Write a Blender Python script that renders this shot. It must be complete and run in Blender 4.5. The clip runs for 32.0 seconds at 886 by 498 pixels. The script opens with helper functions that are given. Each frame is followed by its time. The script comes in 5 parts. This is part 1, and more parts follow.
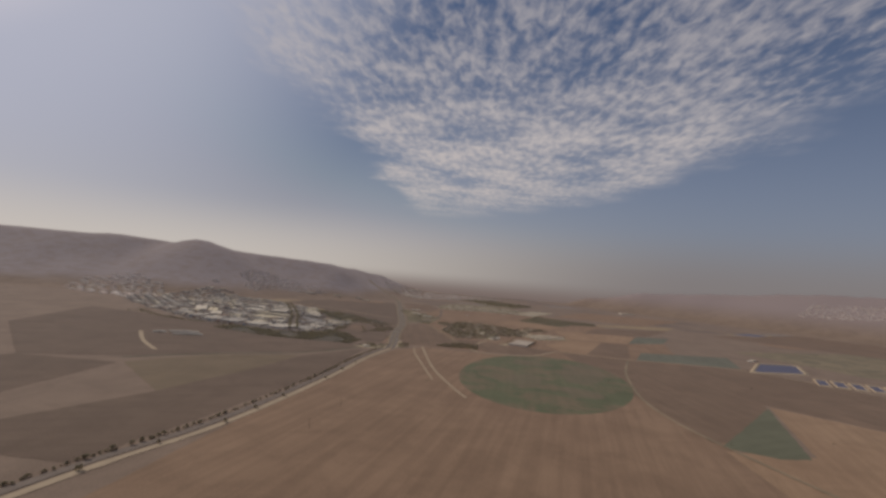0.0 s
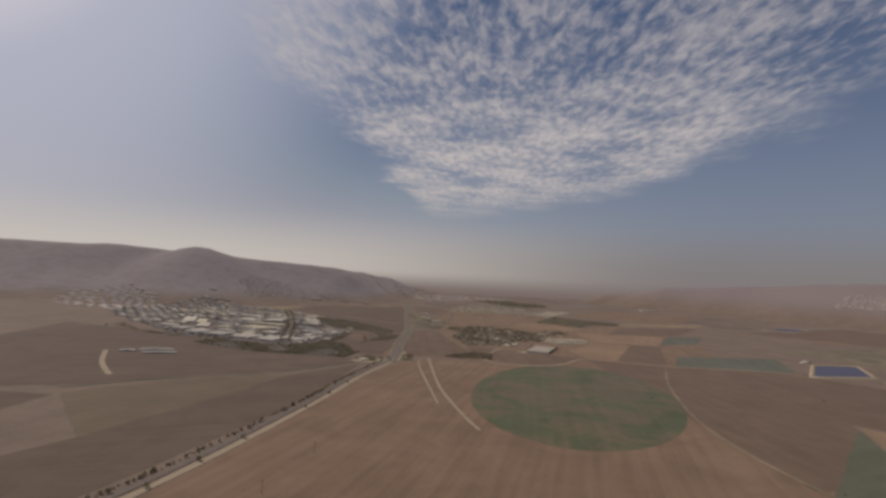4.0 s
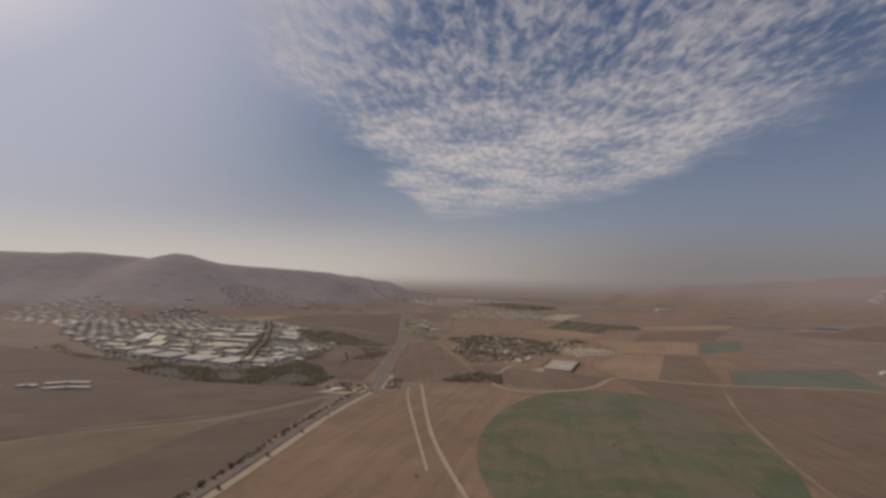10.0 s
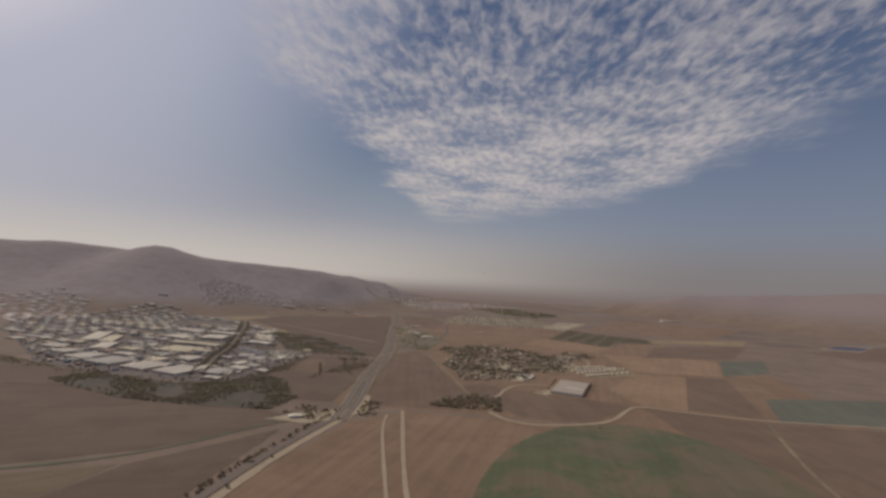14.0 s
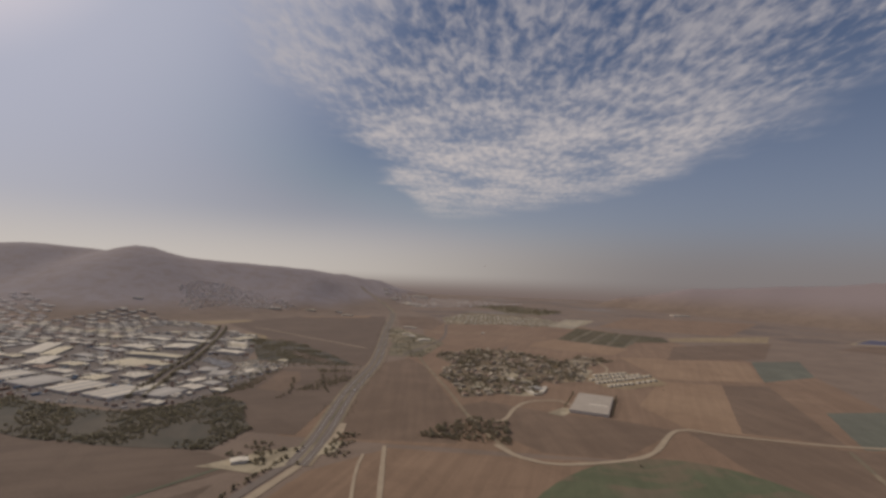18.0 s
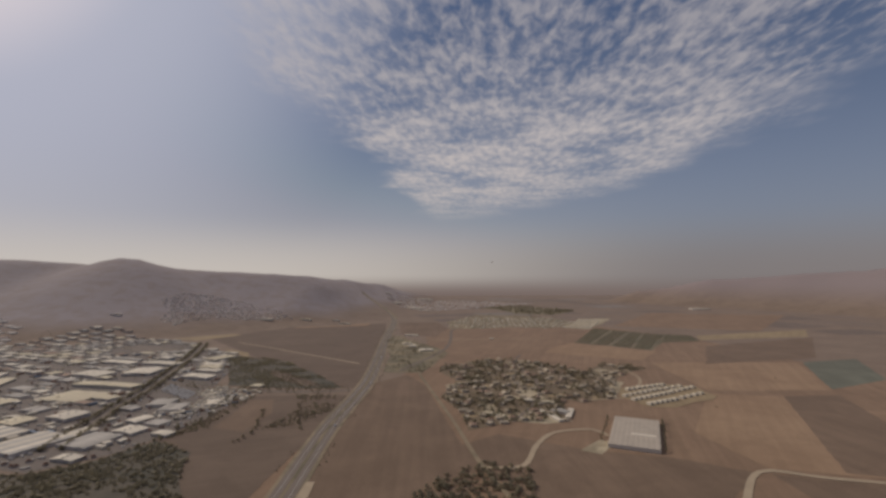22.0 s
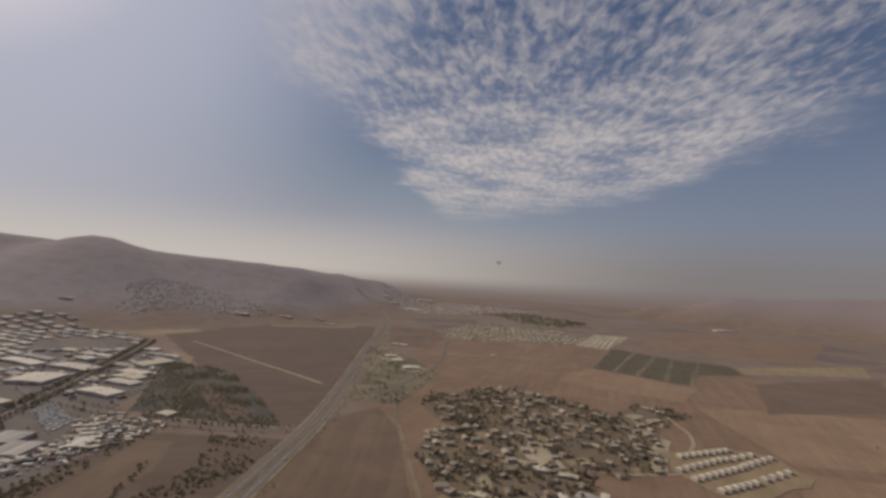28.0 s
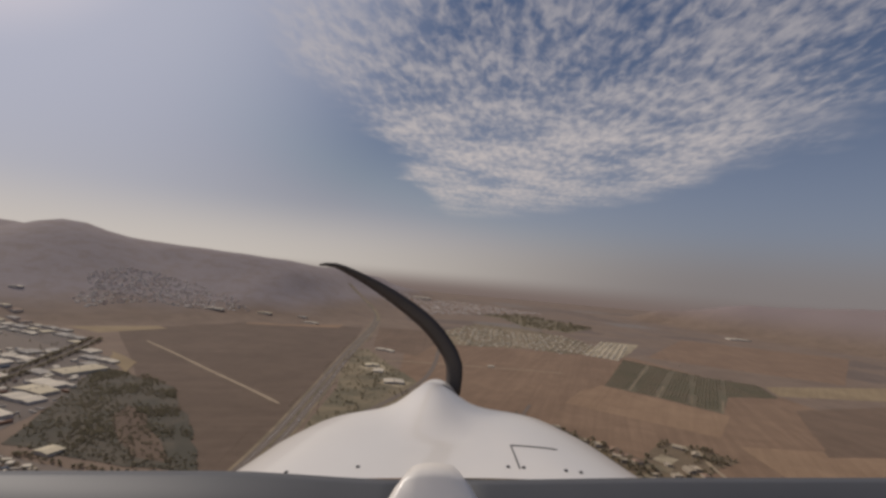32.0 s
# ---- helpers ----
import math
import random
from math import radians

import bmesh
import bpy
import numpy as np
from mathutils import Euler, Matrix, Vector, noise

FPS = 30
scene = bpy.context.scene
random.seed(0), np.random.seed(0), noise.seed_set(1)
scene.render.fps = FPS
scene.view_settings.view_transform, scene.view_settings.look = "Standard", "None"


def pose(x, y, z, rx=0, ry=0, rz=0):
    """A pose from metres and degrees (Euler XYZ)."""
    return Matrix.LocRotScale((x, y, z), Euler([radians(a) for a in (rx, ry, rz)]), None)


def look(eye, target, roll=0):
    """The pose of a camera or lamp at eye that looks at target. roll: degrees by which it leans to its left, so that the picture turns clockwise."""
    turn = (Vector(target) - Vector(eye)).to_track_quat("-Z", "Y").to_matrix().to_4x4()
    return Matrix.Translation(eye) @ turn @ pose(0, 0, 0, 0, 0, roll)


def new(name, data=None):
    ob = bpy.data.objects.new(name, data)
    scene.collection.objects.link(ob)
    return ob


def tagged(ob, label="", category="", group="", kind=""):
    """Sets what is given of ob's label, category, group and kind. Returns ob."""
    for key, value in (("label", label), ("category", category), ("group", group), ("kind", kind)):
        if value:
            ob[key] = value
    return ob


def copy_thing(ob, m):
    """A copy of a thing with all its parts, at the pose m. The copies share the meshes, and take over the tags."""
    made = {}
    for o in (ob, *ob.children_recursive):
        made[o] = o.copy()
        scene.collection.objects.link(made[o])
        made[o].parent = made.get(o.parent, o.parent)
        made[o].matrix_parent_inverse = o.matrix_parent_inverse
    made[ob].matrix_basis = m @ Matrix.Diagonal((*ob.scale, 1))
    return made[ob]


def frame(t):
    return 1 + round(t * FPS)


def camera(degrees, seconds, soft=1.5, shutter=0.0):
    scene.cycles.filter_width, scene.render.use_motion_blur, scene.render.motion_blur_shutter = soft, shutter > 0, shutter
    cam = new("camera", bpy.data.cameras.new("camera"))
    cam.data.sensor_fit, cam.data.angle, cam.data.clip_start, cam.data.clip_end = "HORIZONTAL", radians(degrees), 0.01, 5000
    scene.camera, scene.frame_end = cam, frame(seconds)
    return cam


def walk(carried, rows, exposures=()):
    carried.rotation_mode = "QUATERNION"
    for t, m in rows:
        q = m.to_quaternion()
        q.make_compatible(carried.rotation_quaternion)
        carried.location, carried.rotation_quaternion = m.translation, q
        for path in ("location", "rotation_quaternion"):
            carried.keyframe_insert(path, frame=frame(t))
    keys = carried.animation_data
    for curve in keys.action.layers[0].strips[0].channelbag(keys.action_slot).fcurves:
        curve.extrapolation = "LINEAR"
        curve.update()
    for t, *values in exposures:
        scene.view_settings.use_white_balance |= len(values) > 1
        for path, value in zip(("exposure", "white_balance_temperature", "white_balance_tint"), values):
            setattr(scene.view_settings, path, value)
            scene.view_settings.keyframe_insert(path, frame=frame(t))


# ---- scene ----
import itertools

# The camera and its way: seconds, place, heading to the left of +y, tilt upwards, lean.
cam = camera(85.23, 32.0, soft=3.0)
PATH = [
    (0, 2.8, -1.0, 175.9, 3.74, 3.18, 4.72),
    (0.5, 3.4, 17.7, 175.9, 4.80, 3.17, 4.33),
    (1, 3.9, 36.3, 176.1, 4.92, 3.04, 2.88),
    (1.5, 4.2, 55.0, 176.2, 4.35, 2.93, 2.98),
    (2, 4.5, 73.7, 176.3, 4.22, 3.02, 2.33),
    (2.5, 4.7, 92.3, 176.4, 4.25, 3.09, 2.40),
    (3, 4.8, 110.9, 176.5, 4.76, 3.18, 3.07),
    (3.5, 4.7, 129.5, 176.5, 4.92, 3.16, 3.06),
    (5.5, 4.2, 203.7, 176.9, 4.86, 3.39, 2.16),
    (6, 3.9, 222.3, 177.0, 4.62, 3.36, 1.88),
    (6.5, 3.6, 240.8, 177.0, 4.83, 3.42, 1.90),
    (7, 3.1, 259.3, 177.1, 4.96, 3.36, 1.57),
    (7.5, 2.8, 277.8, 177.2, 4.94, 3.46, 1.19),
    (8, 2.4, 296.3, 177.2, 4.97, 3.41, 1.60),
    (8.5, 1.9, 314.8, 177.3, 4.70, 3.56, 2.73),
    (9, 1.4, 333.3, 177.3, 4.86, 3.73, 2.76),
    (9.5, 1.0, 351.8, 177.4, 5.37, 3.67, 1.69),
    (10, 0.5, 370.3, 177.5, 5.33, 3.46, 1.48),
    (10.5, -0.0, 388.7, 177.6, 5.09, 3.59, 2.23),
    (11, -0.5, 407.2, 177.6, 4.62, 3.73, 2.86),
    (11.5, -0.9, 425.7, 177.7, 4.74, 3.75, 2.95),
    (12, -1.5, 444.2, 177.9, 5.00, 3.72, 2.77),
    (12.5, -1.9, 462.6, 177.9, 4.95, 3.70, 3.03),
    (13, -2.4, 481.1, 178.1, 4.76, 3.76, 3.28),
    (13.5, -2.8, 499.6, 178.1, 4.86, 3.72, 3.16),
    (14, -3.3, 518.0, 178.3, 5.15, 3.76, 3.31),
    (14.5, -3.7, 536.5, 178.3, 5.15, 3.72, 3.19),
    (16.5, -5.1, 610.5, 178.9, 5.42, 3.32, 2.94),
    (17, -5.4, 629.0, 179.0, 5.15, 3.30, 2.91),
    (17.5, -5.7, 647.5, 179.3, 5.06, 3.26, 2.76),
    (18, -5.9, 666.1, 179.4, 5.10, 3.35, 2.28),
    (18.5, -6.1, 684.6, 179.6, 5.23, 3.39, 1.61),
    (19, -6.3, 703.2, 179.8, 5.29, 3.33, 1.39),
    (19.5, -6.4, 721.7, 180.0, 5.31, 3.34, 1.90),
    (20, -6.6, 740.3, 180.2, 5.28, 3.30, 2.19),
    (20.5, -6.7, 758.9, 180.5, 5.14, 3.40, 2.09),
    (21, -6.8, 777.5, 180.7, 5.03, 3.32, 2.07),
    (21.5, -6.9, 796.1, 181.0, 5.13, 3.36, 1.35),
    (22, -6.9, 814.8, 181.2, 5.69, 3.46, -0.09),
    (22.5, -6.9, 833.4, 181.5, 5.77, 3.34, 1.71),
    (23, -6.9, 852.1, 181.9, 5.72, 3.47, 2.94),
    (23.5, -6.8, 870.8, 182.2, 6.17, 3.67, 4.51),
    (24, -6.8, 889.5, 182.5, 6.25, 3.46, 4.91),
    (24.5, -6.7, 908.2, 182.9, 6.57, 3.56, 6.55),
    (25, -6.7, 927.0, 183.3, 6.54, 3.80, 7.03),
    (25.5, -6.5, 945.8, 183.7, 6.99, 3.75, 6.11),
    (27.5, -6.1, 1021.1, 186.6, 7.70, 3.54, 4.34),
    (28, -6.0, 1040.1, 187.5, 6.69, 3.44, 3.56),
    (28.5, -5.9, 1059.0, 188.6, 6.74, 3.44, 1.50),
    (29, -5.8, 1077.9, 189.5, 7.65, 3.34, -0.04),
    (29.5, -5.7, 1096.9, 190.4, 7.82, 3.10, 1.81),
    (30, -5.7, 1116.0, 191.3, 6.92, 2.78, 2.17),
    (30.5, -5.7, 1135.0, 192.0, 6.59, 2.62, 1.71),
    (31, -5.7, 1154.1, 192.7, 8.06, 2.88, 2.62),
    (31.5, -5.8, 1173.2, 193.3, 8.22, 2.89, 4.81),
    (32, -5.8, 1192.4, 194.0, 6.83, 2.95, 5.13),

]
walk(cam, [(t, pose(x, y, z, 90 + tilt, 0, yaw) @ pose(0, 0, 0, 0, 0, lean)) for t, x, y, z, yaw, tilt, lean in PATH])

# ---- light ----
SUN_AZ, SUN_EL = 62.0, 35.0  # degrees to the left of +y, and above the horizon
to_sun = Vector((-math.sin(radians(SUN_AZ)) * math.cos(radians(SUN_EL)),
                 math.cos(radians(SUN_AZ)) * math.cos(radians(SUN_EL)), math.sin(radians(SUN_EL))))
sun = new("sun", bpy.data.lights.new("sun", "SUN"))
sun.data.energy, sun.data.angle, sun.data.color = 2.05, radians(9.0), (1.0, 0.90, 0.80)
sun.matrix_world = look(to_sun * 100, (0, 0, 0))
scene.view_settings.exposure = 0.0


class Nodes:
    """Short-hand to wire a node tree."""

    def __init__(self, tree):
        self.tree = tree
        tree.nodes.clear()

    def add(self, kind, values=None, **settings):
        n = self.tree.nodes.new(kind)
        for key, value in settings.items():
            setattr(n, key, value)
        for key, value in (values or {}).items():
            if isinstance(value, bpy.types.NodeSocket):
                self.tree.links.new(value, n.inputs[key])
            else:
                n.inputs[key].default_value = value
        return n

    def math(self, op, a, b=0.0, c=0.0, clamp=False):
        return self.add("ShaderNodeMath", {0: a, 1: b, 2: c}, operation=op, use_clamp=clamp).outputs[0]

    def smooth(self, value, low, high):
        return self.add("ShaderNodeMapRange", {0: value, 1: low, 2: high}, interpolation_type="SMOOTHSTEP").outputs[0]

    def noise(self, vector, scale, detail=4.0, rough=0.55, distort=0.0):
        return self.add("ShaderNodeTexNoise", {"Vector": vector, "Scale": scale, "Detail": detail,
                                               "Roughness": rough, "Distortion": distort}).outputs[0]

    def mix(self, fac, a, b, blend="MIX"):
        n = self.add("ShaderNodeMix", data_type="RGBA", blend_type=blend)
        for sock, value in ((n.inputs[0], fac), (n.inputs[6], a), (n.inputs[7], b)):
            if isinstance(value, bpy.types.NodeSocket):
                self.tree.links.new(value, sock)
            else:
                sock.default_value = (*value, 1) if isinstance(value, tuple) and len(value) == 3 else value
        return n.outputs[2]


# ---- sky: hazy blue with a long field of small fleecy clouds ----
world = bpy.data.worlds.new("sky")
world.use_nodes = True
scene.world = world
w = Nodes(world.node_tree)
air = w.add("ShaderNodeTexSky", sky_type="NISHITA", sun_disc=False, sun_elevation=radians(SUN_EL),
            sun_rotation=radians(-SUN_AZ), altitude=200, air_density=1.0, dust_density=0.8, ozone_density=2.0)
way = w.add("ShaderNodeTexCoord").outputs["Generated"]
axis = w.add("ShaderNodeSeparateXYZ", {0: way}).outputs
up = w.math("MAXIMUM", axis[2], 0.03)
sheet_x, sheet_y = w.math("DIVIDE", axis[0], up), w.math("DIVIDE", axis[1], up)
sheet = w.add("ShaderNodeCombineXYZ", {0: sheet_x, 1: sheet_y}).outputs[0]
nishita = w.mix(1.0, w.mix(1.0, air.outputs[0], (0.060, 0.060, 0.064), "MULTIPLY"), (0.32, 0.33, 0.40), "DARKEN")
clear = w.mix(w.smooth(axis[2], 0.04, 0.50), (0.205, 0.236, 0.312), (0.068, 0.098, 0.180))
blue = w.mix(0.75, nishita, clear)
sunward = w.add("ShaderNodeVectorMath", {0: way, 1: tuple(to_sun)}, operation="DOT_PRODUCT").outputs["Value"]
blue = w.mix(w.math("MULTIPLY", w.smooth(sunward, 0.66, 0.985), 0.92), blue, (0.472, 0.480, 0.570))
blue = w.mix(w.math("MULTIPLY", w.smooth(sunward, 0.925, 1.00), 0.85), blue, (0.86, 0.73, 0.72))
edge_noise = w.math("MULTIPLY_ADD", w.noise(sheet, 1.1, 3), 1.1, -0.55)
side = w.math("ADD", sheet_x, edge_noise)
field = w.math("MULTIPLY", w.smooth(side, -1.12, -0.78), w.smooth(side, 1.92, 1.42))
field = w.math("MULTIPLY", field, w.smooth(sheet_y, 9.0, 5.5))
field = w.math("MULTIPLY", field, w.smooth(w.math("MULTIPLY_ADD", side, 2.05, sheet_y), 9.0, 6.6))
drawn = w.add("ShaderNodeMapping", {0: sheet, 2: (0, 0, radians(-6)), 3: (1.0, 0.44, 1.0)}).outputs[0]
tufts = w.noise(drawn, 16.5, 3.5, 0.6, 0.3)
banks = w.noise(sheet, 1.7, 3.0, 0.55)
cover = w.math("MULTIPLY_ADD", banks, 0.7, tufts)
cover = w.smooth(cover, 0.63, 1.14)
thin_sheet = w.math("MULTIPLY", w.smooth(sheet_y, 1.7, 3.6), w.math("MULTIPLY_ADD", w.smooth(banks, 0.30, 0.62), 0.30, 0.10))
cover = w.math("MULTIPLY", w.math("MULTIPLY_ADD", cover, 0.60, thin_sheet), field)
cloudy = w.mix(cover, blue, (0.50, 0.455, 0.45))
low = w.math("POWER", w.math("SUBTRACT", 1.0, w.math("MULTIPLY", w.math("MAXIMUM", axis[2], 0.0), 2.7), clamp=True), 3.4)
warm = w.smooth(sunward, 0.05, 0.80)
veil = w.mix(warm, (0.215, 0.190, 0.184), (0.575, 0.520, 0.468))
hazy = w.mix(w.math("MULTIPLY", low, 0.88), cloudy, veil)
hazy = w.mix(w.math("MULTIPLY", w.smooth(axis[2], 0.13, 0.0), 0.70), hazy, veil)
under = w.smooth(axis[2], 0.010, -0.035)
hazy = w.mix(under, hazy, (0.185, 0.142, 0.128))
back = w.add("ShaderNodeBackground", {0: hazy, 1: 1.0})
w.add("ShaderNodeOutputWorld", {0: back.outputs[0]})


# ---- materials ----
def material(name, build):
    m = bpy.data.materials.new(name)
    m.use_nodes = True
    n = Nodes(m.node_tree)
    shader = n.add("ShaderNodeBsdfPrincipled")
    n.add("ShaderNodeOutputMaterial", {0: shader.outputs[0]})
    build(n, shader)
    return m


def put(n, shader, **values):
    for key, value in values.items():
        sock = shader.inputs[key.replace("_", " ")]
        if isinstance(value, bpy.types.NodeSocket):
            n.tree.links.new(value, sock)
        else:
            sock.default_value = (*value, 1) if isinstance(value, tuple) and len(value) == 3 else value


def bump(n, shader, height, strength, distance):
    b = n.add("ShaderNodeBump", {"Height": height, "Strength": strength, "Distance": distance})
    n.tree.links.new(b.outputs[0], shader.inputs["Normal"])


def here(n):
    return n.add("ShaderNodeNewGeometry").outputs["Position"]


SOIL_LIFT = (1.31, 1.46, 1.63)  # lifts all soil colours, blue most, towards the tone haze gives them


def soil(name, dark, light, furrow=0.0, turn=0.0, spot=None, upland_haze=None):
    """Farm soil: patches, fine clods, and furrows that run along a heading."""
    dark, light, spot, upland_haze = (c and tuple(v * k for v, k in zip(c, SOIL_LIFT)) for c in (dark, light, spot, upland_haze))

    def build(n, s):
        p = here(n)
        big = n.smooth(n.noise(p, 0.006, 5, 0.6), 0.35, 0.65)
        mid = n.noise(p, 0.045, 5, 0.65)
        fine = n.noise(p, 0.5, 4, 0.7)
        c = n.mix(n.math("ADD", n.math("MULTIPLY", big, 0.6), n.math("MULTIPLY", mid, 0.4)), dark, light)
        patch = n.smooth(n.noise(p, 0.017, 6, 0.68, 0.6), 0.40, 0.64)
        c = n.mix(n.math("MULTIPLY", patch, 0.42), c, tuple(v * 0.66 for v in dark))
        c = n.mix(n.math("MULTIPLY", n.smooth(fine, 0.3, 0.75), 0.35), c, tuple(v * 1.35 for v in light))
        if spot:
            c = n.mix(n.math("MULTIPLY", n.smooth(n.noise(p, 0.012, 5, 0.7, 1.0), 0.44, 0.60), 0.85), c, spot)
        # High ground turns paler and greyer: distance haze put into its colour.
        if upland_haze:
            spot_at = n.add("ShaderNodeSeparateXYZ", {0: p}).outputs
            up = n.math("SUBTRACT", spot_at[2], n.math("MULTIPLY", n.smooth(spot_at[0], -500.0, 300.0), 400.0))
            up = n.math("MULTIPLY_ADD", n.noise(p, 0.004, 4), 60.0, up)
            c = n.mix(n.math("MULTIPLY", n.smooth(spot_at[2], 5.0, 160.0), n.smooth(spot_at[0], 600.0, 1200.0)), c, tuple(v * k for v, k in zip(upland_haze, (0.86, 0.82, 0.80))))
            c = n.mix(n.math("MULTIPLY", n.smooth(up, 40.0, 90.0), n.math("MULTIPLY_ADD", n.smooth(n.noise(p, 0.02, 5, 0.7), 0.35, 0.6), 0.35, 0.6)), c, upland_haze)
        if furrow:
            rot = n.add("ShaderNodeMapping", {0: p, 2: (0, 0, radians(turn))}).outputs[0]
            line = n.noise(n.add("ShaderNodeVectorMath", {0: rot, 1: (0.09, 0.0035, 0)}, operation="MULTIPLY").outputs[0], 1.0, 3, 0.6)
            c = n.mix(n.math("MULTIPLY", n.smooth(line, 0.35, 0.65), furrow), c, tuple(v * 0.72 for v in dark))
        # The sheen whitens soil seen at low angles, an imitation of haze.
        put(n, s, Base_Color=c, Roughness=0.95, Specular_IOR_Level=0.1, Sheen_Weight=0.15, Sheen_Roughness=0.30, Sheen_Tint=(0.85, 0.72, 0.66))
        bump(n, s, fine, 0.5, 0.4)
    return material(name, build)


def plain(name, colour, rough=0.8, metal=0.0, stain=0.3, scale=0.4, vary=0.0, sheets=0.0):
    """A weathered plain surface; vary: how far whole pieces differ from one another."""
    def build(n, s):
        p = here(n)
        marks = n.smooth(n.noise(p, scale, 5, 0.65), 0.3, 0.75)
        fine = n.noise(p, scale * 9, 3, 0.6)
        c = n.mix(n.math("MULTIPLY", marks, stain), colour, tuple(v * 0.55 for v in colour))
        c = n.mix(n.math("MULTIPLY", fine, stain * 0.5), c, tuple(min(v * 1.25, 0.9) for v in colour))
        if sheets:
            along_roof = n.add("ShaderNodeSeparateXYZ", {0: n.add("ShaderNodeTexCoord").outputs["Object"]}).outputs[1]
            lap = n.math("FRACT", n.math("MULTIPLY", along_roof, 1 / sheets))
            panel = n.math("FRACT", n.math("MULTIPLY", n.math("FLOOR", n.math("MULTIPLY", along_roof, 1 / sheets)), 0.618))
            c = n.mix(n.math("MULTIPLY", panel, 0.28), c, tuple(v * 0.62 for v in colour))
            c = n.mix(n.math("MULTIPLY", n.smooth(lap, 0.86, 0.98), 0.5), c, tuple(v * 0.45 for v in colour))
        if vary:
            pick = n.add("ShaderNodeObjectInfo").outputs["Random"]
            c = n.mix(n.math("MULTIPLY", pick, vary), c, tuple(v * 0.35 for v in colour))
        put(n, s, Base_Color=c, Roughness=rough, Metallic=metal, Specular_IOR_Level=0.2 if rough > 0.7 else 0.5)
        bump(n, s, fine, 0.15, 0.05)
    return material(name, build)


def leafage(name, dark, light):
    def build(n, s):
        g = n.add("ShaderNodeNewGeometry")
        pick = n.add("ShaderNodeObjectInfo").outputs["Random"]
        c = n.mix(n.math("ADD", n.math("MULTIPLY", g.outputs["Random Per Island"], 0.65), n.math("MULTIPLY", pick, 0.35)), dark, light)
        c = n.mix(n.math("MULTIPLY", n.noise(g.outputs["Position"], 1.2, 3), 0.4), c, tuple(v * 0.6 for v in dark))
        put(n, s, Base_Color=c, Roughness=0.85, Specular_IOR_Level=0.15)
        thin = n.add("ShaderNodeBsdfTranslucent", {0: n.mix(0.5, c, (0.52, 0.46, 0.30))})
        both = n.add("ShaderNodeMixShader", {0: 0.62, 1: s.outputs[0], 2: thin.outputs[0]})
        out = [q for q in n.tree.nodes if q.type == "OUTPUT_MATERIAL"][0]
        n.tree.links.new(both.outputs[0], out.inputs[0])
    return material(name, build)


